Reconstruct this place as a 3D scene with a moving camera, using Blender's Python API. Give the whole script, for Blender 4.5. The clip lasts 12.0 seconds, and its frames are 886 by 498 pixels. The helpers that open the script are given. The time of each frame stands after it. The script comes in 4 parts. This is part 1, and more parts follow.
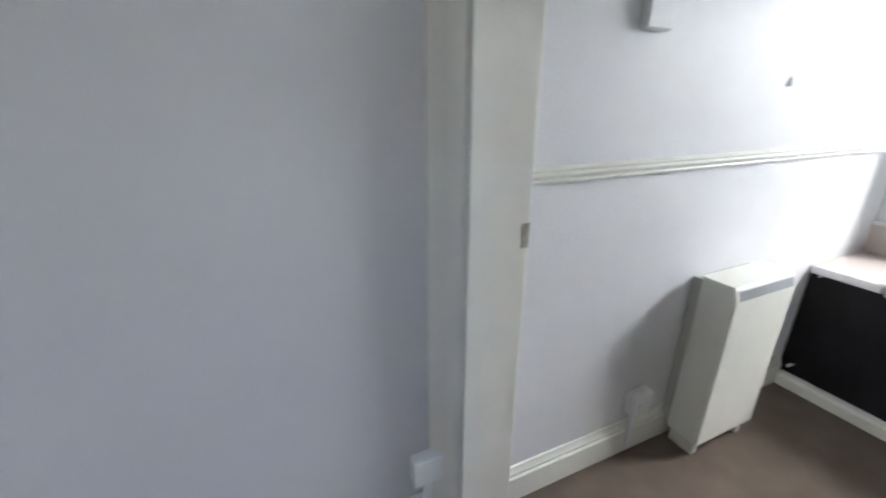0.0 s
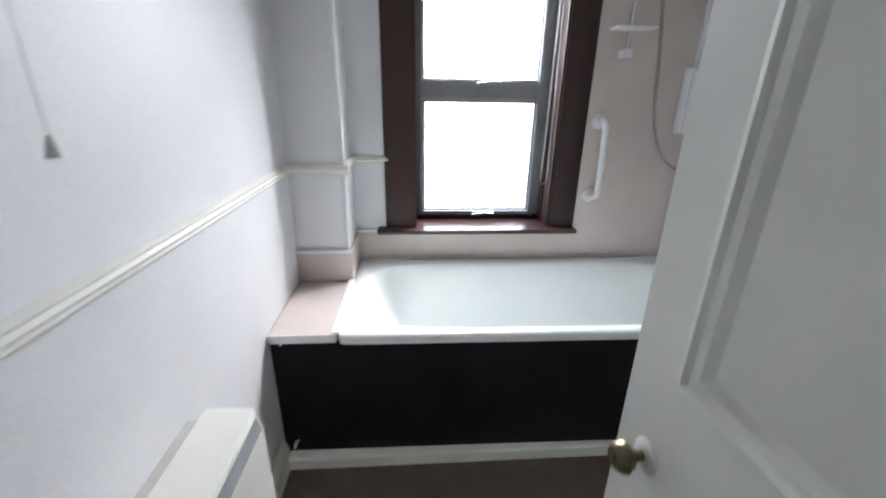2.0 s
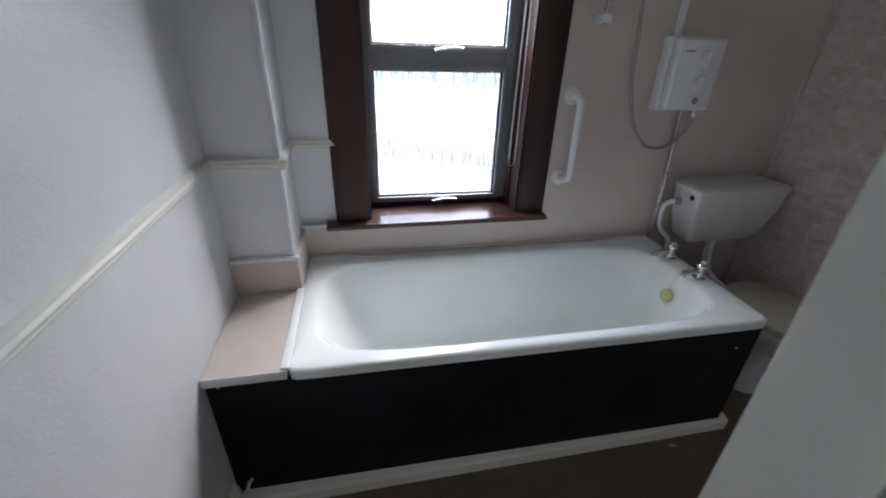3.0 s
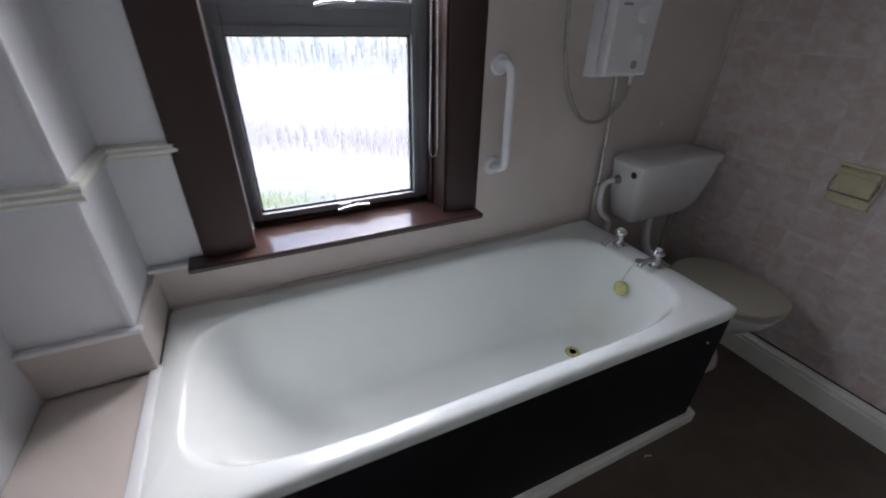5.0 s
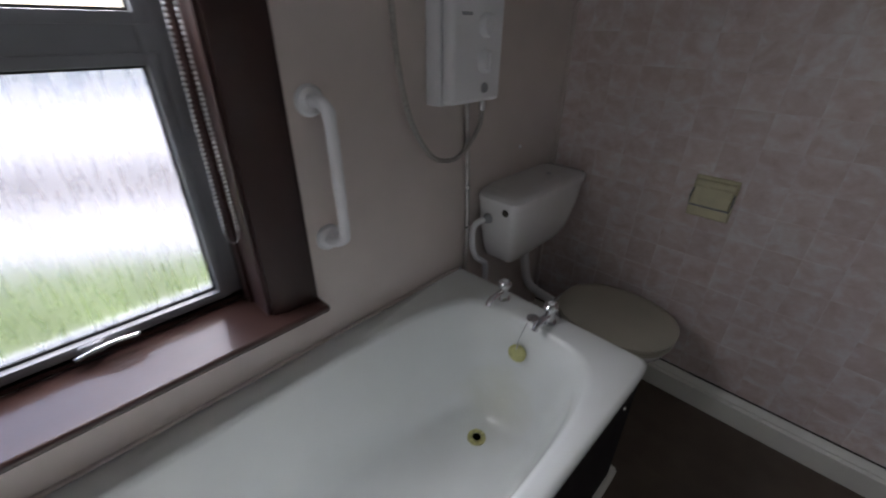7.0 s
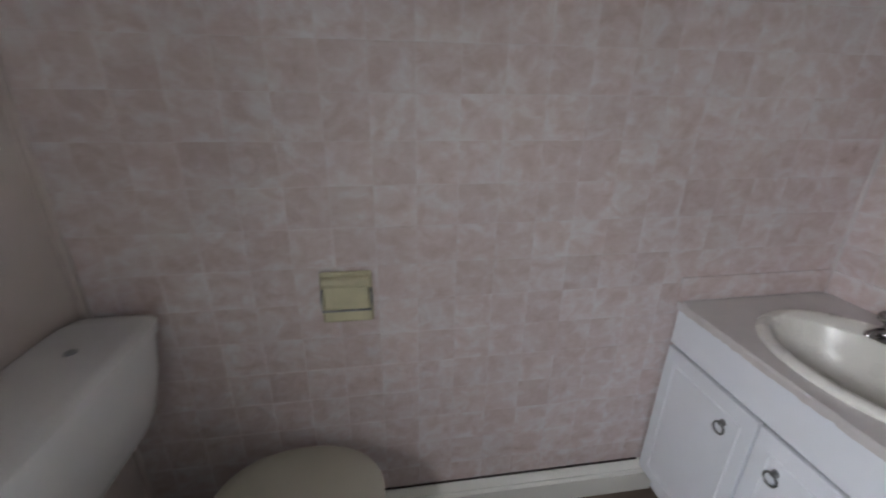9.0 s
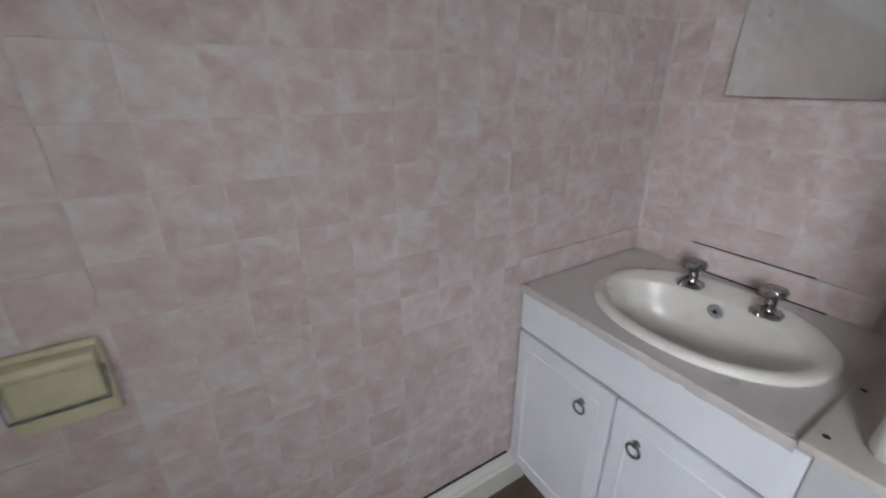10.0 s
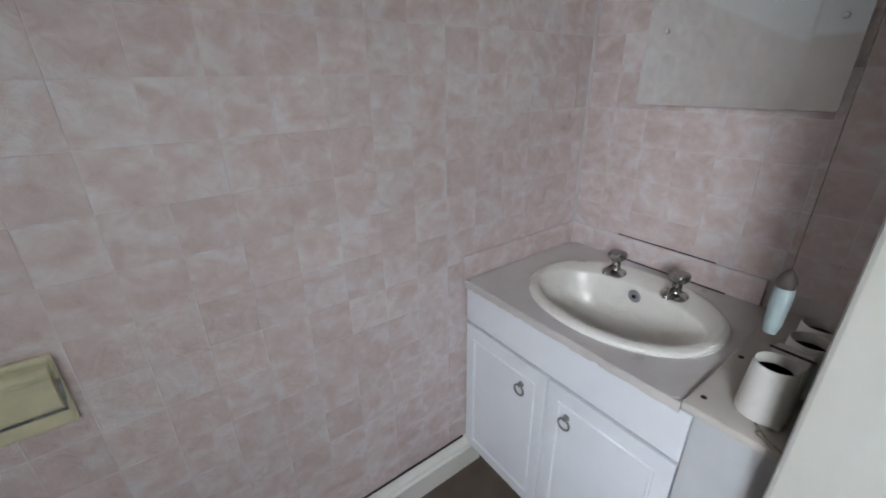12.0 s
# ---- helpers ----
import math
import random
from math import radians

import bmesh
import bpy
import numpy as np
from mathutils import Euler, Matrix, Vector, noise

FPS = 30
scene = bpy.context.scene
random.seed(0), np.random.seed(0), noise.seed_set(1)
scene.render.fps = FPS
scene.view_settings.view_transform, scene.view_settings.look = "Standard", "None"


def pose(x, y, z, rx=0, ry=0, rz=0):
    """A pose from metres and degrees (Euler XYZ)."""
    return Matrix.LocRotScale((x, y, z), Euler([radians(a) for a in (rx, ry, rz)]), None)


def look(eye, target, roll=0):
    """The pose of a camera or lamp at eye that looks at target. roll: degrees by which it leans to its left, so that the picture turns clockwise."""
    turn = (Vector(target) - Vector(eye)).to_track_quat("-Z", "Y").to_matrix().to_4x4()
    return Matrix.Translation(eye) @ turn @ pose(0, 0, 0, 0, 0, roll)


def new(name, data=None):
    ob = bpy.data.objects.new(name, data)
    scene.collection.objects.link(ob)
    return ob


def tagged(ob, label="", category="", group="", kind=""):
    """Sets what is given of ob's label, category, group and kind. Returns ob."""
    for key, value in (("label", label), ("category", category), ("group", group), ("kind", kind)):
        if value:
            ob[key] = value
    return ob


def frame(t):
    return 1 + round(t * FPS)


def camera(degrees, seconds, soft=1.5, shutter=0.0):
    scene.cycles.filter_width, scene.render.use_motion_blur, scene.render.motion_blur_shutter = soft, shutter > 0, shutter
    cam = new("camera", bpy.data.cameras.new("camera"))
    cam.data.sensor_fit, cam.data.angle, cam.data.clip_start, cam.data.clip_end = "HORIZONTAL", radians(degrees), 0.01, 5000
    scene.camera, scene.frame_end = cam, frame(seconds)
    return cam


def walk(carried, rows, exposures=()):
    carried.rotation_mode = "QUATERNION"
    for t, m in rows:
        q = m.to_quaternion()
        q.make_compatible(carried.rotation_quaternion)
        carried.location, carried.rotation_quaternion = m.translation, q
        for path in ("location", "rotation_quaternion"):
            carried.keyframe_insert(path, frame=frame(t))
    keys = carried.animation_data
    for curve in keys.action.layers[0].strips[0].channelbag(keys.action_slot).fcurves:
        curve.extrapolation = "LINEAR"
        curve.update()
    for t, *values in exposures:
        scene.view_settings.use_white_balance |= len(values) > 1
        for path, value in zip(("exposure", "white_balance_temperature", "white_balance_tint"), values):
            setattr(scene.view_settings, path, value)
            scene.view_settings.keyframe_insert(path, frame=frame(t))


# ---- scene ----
cam = camera(95.4, 12.0, soft=1.8, shutter=0.4)
PATH = [
    (0, (0.003, 0.198, 1.236), (0.781, 1.906, 0.543), 0.1),
    (0.5, (0.211, 0.359, 1.247), (1.42, 1.801, 0.568), 0.2),
    (1, (0.409, 0.477, 1.264), (2.038, 1.41, 0.575), 0.6),
    (1.5, (0.601, 0.545, 1.281), (2.461, 0.81, 0.594), 0.6),
    (2, (0.894, 0.495, 1.349), (2.757, 0.354, 0.636), 1.0),
    (2.5, (1.016, 0.462, 1.461), (2.833, 0.212, 0.663), 1.2),
    (3, (1.162, 0.515, 1.442), (2.897, 0.143, 0.518), 1.9),
    (5, (1.557, 0.432, 1.381), (3.116, -0.322, 0.381), 1.3),
    (5.5, (1.707, 0.428, 1.386), (3.132, -0.539, 0.37), 1.2),
    (6, (1.783, 0.405, 1.386), (3.076, -0.728, 0.363), 0.6),
    (6.5, (1.849, 0.294, 1.388), (3.084, -0.905, 0.369), 0.2),
    (6.7, (1.872, 0.224, 1.398), (3.131, -0.972, 0.405), 0.1),
    (8.5, (2.143, -0.422, 1.391), (2.238, -2.259, 0.607), 1.7),
    (9, (2.059, -0.527, 1.401), (1.778, -2.364, 0.662), 0.8),
    (9.5, (1.976, -0.642, 1.372), (1.357, -2.417, 0.689), 0.0),
    (10, (1.906, -0.744, 1.334), (0.938, -2.32, 0.573), -0.1),
    (10.5, (1.904, -0.773, 1.324), (0.738, -2.187, 0.523), -0.7),
    (11, (1.907, -0.758, 1.339), (0.711, -2.144, 0.532), -0.8),
    (11.5, (1.902, -0.71, 1.359), (0.751, -2.154, 0.59), -0.9),
    (12, (1.885, -0.643, 1.384), (0.799, -2.128, 0.599), -0.9),
]
EXPOSURE = [(0, 4.3, 6250, 9), (0.75, 4.34, 6230, 10), (1.5, 4.06, 6200, 11), (2.25, 3.53, 6170, 11), (3, 2.80, 6150, 12), (5.5, 2.53, 6250, 15), (6.5, 2.32, 6400, 15), (8.5, 3.05, 6450, 14), (9.5, 3.68, 6450, 13), (10.5, 3.62, 6400, 13), (12, 3.84, 6250, 10)]
walk(cam, [(t, look(eye, target, roll)) for t, eye, target, roll in PATH], EXPOSURE)

# ---- world and light ----
world = bpy.data.worlds.new("overcast")
scene.world = world
world.use_nodes = True
wn = world.node_tree
sky = wn.nodes.new("ShaderNodeTexSky")
sky.sky_type = "NISHITA"
sky.sun_disc = False
sky.sun_elevation, sky.sun_rotation = radians(48), radians(130)
sky.dust_density, sky.air_density = 2.0, 1.0
wn.nodes["Background"].inputs["Strength"].default_value = 0.15
wn.links.new(sky.outputs["Color"], wn.nodes["Background"].inputs["Color"])
sun_data = bpy.data.lights.new("sun", "SUN")
sun_data.energy, sun_data.angle, sun_data.color = 0.5, radians(40), (1.0, 0.96, 0.9)
sun = new("sun", sun_data)
sun.matrix_world = look((6, -3.4, 5.8), (2, 0, 0))

# daylight at the upper light of the window
day_data = bpy.data.lights.new("window_daylight", "AREA")
day_data.shape, day_data.size, day_data.size_y = "RECTANGLE", 0.57, 0.57
day_data.energy, day_data.spread, day_data.color = 1.4, math.radians(126), (0.96, 0.98, 1.0)
day = new("window_daylight", day_data)
day.matrix_world = look((3.06, 0.164, 1.70), (2.1, 0.0, 0.80))

# ---- materials ----


def shader(name, base, rough=0.5, metal=0.0, spread=0.06, scale=6.0, grain=120.0, bump=0.08, depth=0.002,
           tint=None, per_object=0.0, coat=0.0, rough_var=0.08, stretch=None, spec=None):
    """A surface with tone variation at two scales, uneven gloss and fine relief."""
    m = bpy.data.materials.new(name)
    m.use_nodes = True
    n, l = m.node_tree.nodes, m.node_tree.links
    p = n["Principled BSDF"]
    geo = n.new("ShaderNodeTexCoord")
    mapping = n.new("ShaderNodeMapping")
    l.new(geo.outputs["Object"], mapping.inputs["Vector"])
    if stretch:
        mapping.inputs["Scale"].default_value = stretch
    big, fine = n.new("ShaderNodeTexNoise"), n.new("ShaderNodeTexNoise")
    big.inputs["Scale"].default_value, fine.inputs["Scale"].default_value = scale, grain
    big.inputs["Detail"].default_value, fine.inputs["Detail"].default_value = 5, 3
    for t in (big, fine):
        l.new(mapping.outputs["Vector"], t.inputs["Vector"])
    mix = n.new("ShaderNodeMix")
    mix.data_type = "RGBA"
    dark = tint or tuple(c * (1 - spread * 2) for c in base)
    light = tuple(min(1, c * (1 + spread)) for c in base)
    mix.inputs["A"].default_value, mix.inputs["B"].default_value = (*dark, 1), (*light, 1)
    ramp = n.new("ShaderNodeMapRange")
    ramp.inputs["From Min"].default_value, ramp.inputs["From Max"].default_value = 0.3, 0.7
    l.new(big.outputs["Fac"], ramp.inputs["Value"])
    l.new(ramp.outputs["Result"], mix.inputs["Factor"])
    colour = mix.outputs["Result"]
    if per_object:
        info, hsv, mr = n.new("ShaderNodeObjectInfo"), n.new("ShaderNodeHueSaturation"), n.new("ShaderNodeMapRange")
        mr.inputs["To Min"].default_value, mr.inputs["To Max"].default_value = 1 - per_object, 1 + per_object
        l.new(info.outputs["Random"], mr.inputs["Value"])
        l.new(mr.outputs["Result"], hsv.inputs["Value"])
        l.new(colour, hsv.inputs["Color"])
        colour = hsv.outputs["Color"]
    l.new(colour, p.inputs["Base Color"])
    rr = n.new("ShaderNodeMapRange")
    rr.inputs["To Min"].default_value, rr.inputs["To Max"].default_value = max(0.02, rough - rough_var), min(1, rough + rough_var)
    l.new(big.outputs["Fac"], rr.inputs["Value"])
    l.new(rr.outputs["Result"], p.inputs["Roughness"])
    p.inputs["Metallic"].default_value = metal
    p.inputs["Coat Weight"].default_value = coat
    if spec is not None:
        p.inputs["Specular IOR Level"].default_value = spec
    if bump:
        b = n.new("ShaderNodeBump")
        b.inputs["Strength"].default_value, b.inputs["Distance"].default_value = bump, depth
        l.new(fine.outputs["Fac"], b.inputs["Height"])
        l.new(b.outputs["Normal"], p.inputs["Normal"])
    return m


WHITE_WALL = shader("white_wall_paint", (0.79, 0.79, 0.815), 0.5, spread=0.025, scale=2.5, grain=120, bump=0.32, depth=0.004)
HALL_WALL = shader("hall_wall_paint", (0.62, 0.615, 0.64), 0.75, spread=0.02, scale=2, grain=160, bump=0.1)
CEILING = shader("ceiling_paint", (0.8, 0.8, 0.79), 0.8, spread=0.02, grain=90)
CREAM_GLOSS = shader("cream_gloss_paint", (0.80, 0.79, 0.735), 0.45, spread=0.03, scale=4, grain=35, bump=0.12)
DOOR_PAINT = shader("door_gloss_paint", (0.80, 0.80, 0.745), 0.38, spread=0.03, scale=5, grain=30, bump=0.12)
CARPET = shader("brown_carpet", (0.18, 0.142, 0.115), 0.95, spread=0.07, scale=9, grain=420, bump=0.9, depth=0.006, spec=0.1)
LAMINATE = shader("pink_laminate", (0.625, 0.55, 0.515), 0.35, spread=0.05, scale=3, grain=25, bump=0.04)
GROUT = shader("tile_grout", (0.72, 0.675, 0.665), 0.7, spread=0.08, grain=200)
ENAMEL = shader("white_bath_enamel", (0.80, 0.83, 0.82), 0.16, spread=0.02, scale=3, grain=8, bump=0.01, coat=0.3)
BLACK_PANEL = shader("black_bath_panel", (0.012, 0.010, 0.013), 0.5, spread=0.2, scale=5, grain=60, bump=0.04, spec=0.12)
MAHOGANY = shader("dark_mahogany", (0.046, 0.0215, 0.0185), 0.4, spread=0.25, scale=4, grain=30, bump=0.1, spec=0.4, stretch=(1, 1, 0.15))
SILL_WOOD = shader("varnished_mahogany", (0.050, 0.0235, 0.0195), 0.3, spread=0.25, scale=4, grain=30, bump=0.06, coat=0.5, stretch=(1, 0.15, 1))
ALUMINIUM = shader("grey_window_frame", (0.23, 0.235, 0.26), 0.42, metal=0.35, spread=0.05, scale=8, grain=80, bump=0.03)
RUBBER = shader("black_rubber_gasket", (0.02, 0.02, 0.022), 0.6)
WHITE_PLASTIC = shader("white_plastic", (0.80, 0.80, 0.82), 0.35, spread=0.02, scale=7, grain=60, bump=0.02)
STRIKE = shader("paint_smeared_brass", (0.50, 0.48, 0.43), 0.45, metal=0.3, spread=0.15, scale=60)
CHAIN_METAL = shader("dull_nickel", (0.60, 0.60, 0.60), 0.35, metal=0.7, spread=0.1, scale=60)
GREY_PLASTIC = shader("grey_plastic", (0.32, 0.33, 0.35), 0.45)
DARK = shader("dark_hole", (0.03, 0.023, 0.02), 0.8)
CREAM_PLASTIC = shader("yellowed_cream_plastic", (0.66, 0.62, 0.42), 0.4, spread=0.06, scale=20, grain=60, bump=0.03)
HEATER_METAL = shader("ivory_enamelled_steel", (0.74, 0.735, 0.67), 0.42, spread=0.03, scale=4, grain=90, bump=0.04)
CHROME = shader("chrome", (0.72, 0.73, 0.75), 0.12, metal=1.0, spread=0.05, scale=30, bump=0)
TAP_METAL = shader("worn_tap_chrome", (0.40, 0.385, 0.375), 0.26, metal=0.9, spread=0.25, scale=40, grain=200, bump=0.03)
DULL_CHROME = shader("dull_chrome", (0.50, 0.48, 0.46), 0.3, metal=0.9, spread=0.12, scale=30, bump=0.03)
STEEL = shader("braided_steel", (0.43, 0.41, 0.385), 0.32, metal=1.0, spread=0.15, scale=200, grain=500, bump=0.3)
BRASS = shader("aged_brass", (0.26, 0.22, 0.13), 0.3, metal=0.9, spread=0.15, scale=40, bump=0.05)
CERAMIC = shader("white_ceramic", (0.74, 0.73, 0.73), 0.18, spread=0.03, scale=5, grain=12, bump=0.01, coat=0.3)
BASIN = shader("ivory_ceramic", (0.82, 0.805, 0.75), 0.28, spread=0.02, scale=5, grain=10, bump=0.01, coat=0.08)
SEAT = shader("beige_toilet_seat", (0.42, 0.395, 0.325), 0.35, spread=0.03, scale=6, grain=50, bump=0.02)
MELAMINE = shader("white_melamine", (0.86, 0.89, 0.93), 0.35, spread=0.02, scale=4, grain=90, bump=0.02)
WORKTOP = shader("grey_lilac_worktop", (0.64, 0.61, 0.595), 0.3, spread=0.04, scale=12, grain=150, bump=0.03)
IRON = shader("dark_pewter", (0.34, 0.345, 0.35), 0.3, metal=0.9, spread=0.2, scale=60)
AGED_WHITE = shader("aged_off_white_board", (0.57, 0.54, 0.495), 0.4, spread=0.05, scale=9, grain=80, bump=0.03)
# off-white board whose base is greyed to stand for a shadow falling on it
SHADED_BOARD = shader("shaded_off_white_board", (0.56, 0.57, 0.58), 0.42, spread=0.05, scale=7, grain=80, bump=0.03)
IVORY_PLASTIC = shader("ivory_plastic", (0.70, 0.685, 0.64), 0.35, spread=0.04, scale=12, grain=60, bump=0.02)
CORD = shader("grubby_cord", (0.06, 0.045, 0.036), 0.8, spread=0.1, scale=60)
GREY_CREAM = shader("grey_cream_paint", (0.52, 0.52, 0.475), 0.42, spread=0.03, scale=5, grain=30, bump=0.1)
PALE_GREY = shader("pale_grey_plastic", (0.74, 0.74, 0.75), 0.5)
TAUPE = shader("smoky_brown_plastic", (0.08, 0.068, 0.058), 0.5, spread=0.1, scale=30, spec=0.2)
BLUE = shader("pale_blue_plastic", (0.28, 0.345, 0.35), 0.5, spread=0.05, scale=20)
SMEAR = shader("old_sealant", (0.33, 0.31, 0.23), 0.6, spread=0.3, scale=60, grain=200, bump=0.4)
CUP_BROWN = shader("brown_cup_filling", (0.15, 0.105, 0.085), 0.7, spread=0.2, scale=40)
PLUG_RUBBER = shader("yellow_green_rubber", (0.52, 0.52, 0.22), 0.5, spread=0.1, scale=60)
GREEN_BRASS = shader("tarnished_drain", (0.60, 0.58, 0.26), 0.35, metal=0.4, spread=0.2, scale=80)
GRASS = shader("lawn", (0.15, 0.20, 0.06), 0.9, spread=0.25, scale=3, grain=40)
PALE_PATH = shader("pale_concrete", (0.50, 0.475, 0.455), 0.9, spread=0.1, scale=2)
FAR_RENDER = shader("pale_grey_render", (0.47, 0.455, 0.45), 0.9, spread=0.12, scale=1.5)
FAR_WALL = shader("wet_asphalt", (0.19, 0.165, 0.15), 0.9, spread=0.15, scale=2)


def tile_material():
    """Glazed pink tile, tan in its middle and pale round its border, with slanting pale marbling; each tile its own drift of it."""
    m = bpy.data.materials.new("pink_marbled_tile")
    m.use_nodes = True
    n, l = m.node_tree.nodes, m.node_tree.links
    p = n["Principled BSDF"]

    def node(kind, **values):
        q = n.new(kind)
        for k, v in values.items():
            q.inputs[k].default_value = v
        return q

    def maths(operation, a, b, c=None):
        q = n.new("ShaderNodeMath")
        q.operation = operation
        for k, v in enumerate((a, b, c)):
            if v is None:
                continue
            if isinstance(v, (int, float)):
                q.inputs[k].default_value = v
            else:
                l.new(v, q.inputs[k])
        return q.outputs["Value"]

    tc, info = n.new("ShaderNodeTexCoord"), n.new("ShaderNodeObjectInfo")
    comb = n.new("ShaderNodeCombineXYZ")
    for k in "XYZ":
        l.new(info.outputs["Random"], comb.inputs[k])
    shift = n.new("ShaderNodeVectorMath")
    shift.operation = "MULTIPLY_ADD"
    shift.inputs[1].default_value = (31, 57, 73)
    l.new(comb.outputs["Vector"], shift.inputs[0])
    l.new(tc.outputs["Object"], shift.inputs[2])
    slant = n.new("ShaderNodeMapping")
    slant.inputs["Rotation"].default_value = (radians(-38), radians(24), 0)
    slant.inputs["Scale"].default_value = (1.0, 1.0, 1.25)
    l.new(shift.outputs["Vector"], slant.inputs["Vector"])
    cloud = node("ShaderNodeTexNoise", Scale=13, Detail=4, Distortion=0.8)
    vein = node("ShaderNodeTexNoise", Scale=30, Detail=5, Roughness=0.6, Distortion=0.9)
    fine = node("ShaderNodeTexNoise", Scale=140, Detail=2)
    for q in (cloud, vein, fine):
        l.new(slant.outputs["Vector"], q.inputs["Vector"])
    # how near the border of its tile a point lies: 0 in the middle, 1 at the joint
    apart = n.new("ShaderNodeSeparateXYZ")
    l.new(tc.outputs["Object"], apart.inputs["Vector"])
    along = maths("ADD", apart.outputs["X"], apart.outputs["Y"])
    edge = [maths("ABSOLUTE", maths("MULTIPLY_ADD", maths("FRACT", maths("DIVIDE", v, 0.108), 0), 2, -1), 0) for v in (along, apart.outputs["Z"])]
    border = maths("POWER", maths("MAXIMUM", edge[0], edge[1]), 3)
    tone = maths("ADD", maths("MULTIPLY", cloud.outputs["Fac"], 0.64), maths("MULTIPLY", vein.outputs["Fac"], 0.36))
    tone = maths("MULTIPLY_ADD", border, maths("MULTIPLY", info.outputs["Random"], 0.085), tone)
    ramp = n.new("ShaderNodeValToRGB")
    e = ramp.color_ramp.elements
    e[0].position, e[0].color = 0.37, (0.588, 0.470, 0.442, 1)
    e[1].position, e[1].color = 0.66, (0.735, 0.692, 0.69, 1)
    mid = e.new(0.51)
    mid.color = (0.662, 0.558, 0.542, 1)
    l.new(tone, ramp.inputs["Fac"])
    hsv, mr = n.new("ShaderNodeHueSaturation"), n.new("ShaderNodeMapRange")
    mr.inputs["To Min"].default_value, mr.inputs["To Max"].default_value = 0.97, 1.03
    l.new(info.outputs["Random"], mr.inputs["Value"])
    l.new(mr.outputs["Result"], hsv.inputs["Value"])
    l.new(ramp.outputs["Color"], hsv.inputs["Color"])
    l.new(hsv.outputs["Color"], p.inputs["Base Color"])
    gloss = n.new("ShaderNodeMapRange")
    gloss.inputs["To Min"].default_value, gloss.inputs["To Max"].default_value = 0.22, 0.42
    l.new(cloud.outputs["Fac"], gloss.inputs["Value"])
    l.new(gloss.outputs["Result"], p.inputs["Roughness"])
    relief = maths("MULTIPLY_ADD", fine.outputs["Fac"], 0.12, vein.outputs["Fac"])
    relief = maths("MULTIPLY_ADD", cloud.outputs["Fac"], 0.8, relief)
    b = n.new("ShaderNodeBump")
    b.inputs["Strength"].default_value, b.inputs["Distance"].default_value = 0.55, 0.006
    l.new(relief, b.inputs["Height"])
    l.new(b.outputs["Normal"], p.inputs["Normal"])
    return m


def stain_enamel(m, centre, radius):
    """A yellow-green lime stain with a ragged edge, where the plug drips towards the drain."""
    n, l = m.node_tree.nodes, m.node_tree.links
    p = n["Principled BSDF"]
    source = p.inputs["Base Color"].links[0].from_socket
    geo, dist, noise_tex = n.new("ShaderNodeNewGeometry"), n.new("ShaderNodeVectorMath"), n.new("ShaderNodeTexNoise")
    dist.operation = "DISTANCE"
    dist.inputs[1].default_value = centre
    l.new(geo.outputs["Position"], dist.inputs[0])
    noise_tex.inputs["Scale"].default_value, noise_tex.inputs["Detail"].default_value = 14, 6
    l.new(geo.outputs["Position"], noise_tex.inputs["Vector"])
    ragged = n.new("ShaderNodeMath")
    ragged.operation = "MULTIPLY_ADD"
    ragged.inputs[1].default_value = 0.12
    l.new(noise_tex.outputs["Fac"], ragged.inputs[0])
    l.new(dist.outputs["Value"], ragged.inputs[2])
    fade = n.new("ShaderNodeMapRange")
    fade.inputs["From Min"].default_value, fade.inputs["From Max"].default_value = 0.06, 0.06 + radius
    fade.inputs["To Min"].default_value, fade.inputs["To Max"].default_value = 0.32, 0.0
    l.new(ragged.outputs["Value"], fade.inputs["Value"])
    mix = n.new("ShaderNodeMix")
    mix.data_type = "RGBA"
    mix.inputs["B"].default_value = (0.55, 0.52, 0.27, 1)
    l.new(fade.outputs["Result"], mix.inputs["Factor"])
    l.new(source, mix.inputs["A"])
    l.new(mix.outputs["Result"], p.inputs["Base Color"])


stain_enamel(ENAMEL, (2.47, -0.73, 0.24), 0.16)
TILE = tile_material()


def glass_material():
    """Window glass misted with condensation that has run down in streaks."""
    m = bpy.data.materials.new("misted_glass")
    m.use_nodes = True
    n, l = m.node_tree.nodes, m.node_tree.links
    p = n["Principled BSDF"]
    tc, mp = n.new("ShaderNodeTexCoord"), n.new("ShaderNodeMapping")
    mp.inputs["Scale"].default_value = (1, 80, 11)
    l.new(tc.outputs["Object"], mp.inputs["Vector"])
    streak = n.new("ShaderNodeTexNoise")
    streak.inputs["Scale"].default_value, streak.inputs["Detail"].default_value = 1.0, 4
    l.new(mp.outputs["Vector"], streak.inputs["Vector"])
    rr = n.new("ShaderNodeMapRange")
    rr.inputs["From Min"].default_value, rr.inputs["From Max"].default_value = 0.42, 0.58
    rr.inputs["To Min"].default_value, rr.inputs["To Max"].default_value = 0.25, 0.315
    l.new(streak.outputs["Fac"], rr.inputs["Value"])
    l.new(rr.outputs["Result"], p.inputs["Roughness"])
    p.inputs["Base Color"].default_value = (0.76, 0.75, 0.735, 1)
    p.inputs["Transmission Weight"].default_value = 1.0
    p.inputs["IOR"].default_value = 1.3
    b = n.new("ShaderNodeBump")
    b.inputs["Strength"].default_value, b.inputs["Distance"].default_value = 0.025, 0.001
    l.new(streak.outputs["Fac"], b.inputs["Height"])
    l.new(b.outputs["Normal"], p.inputs["Normal"])
    return m


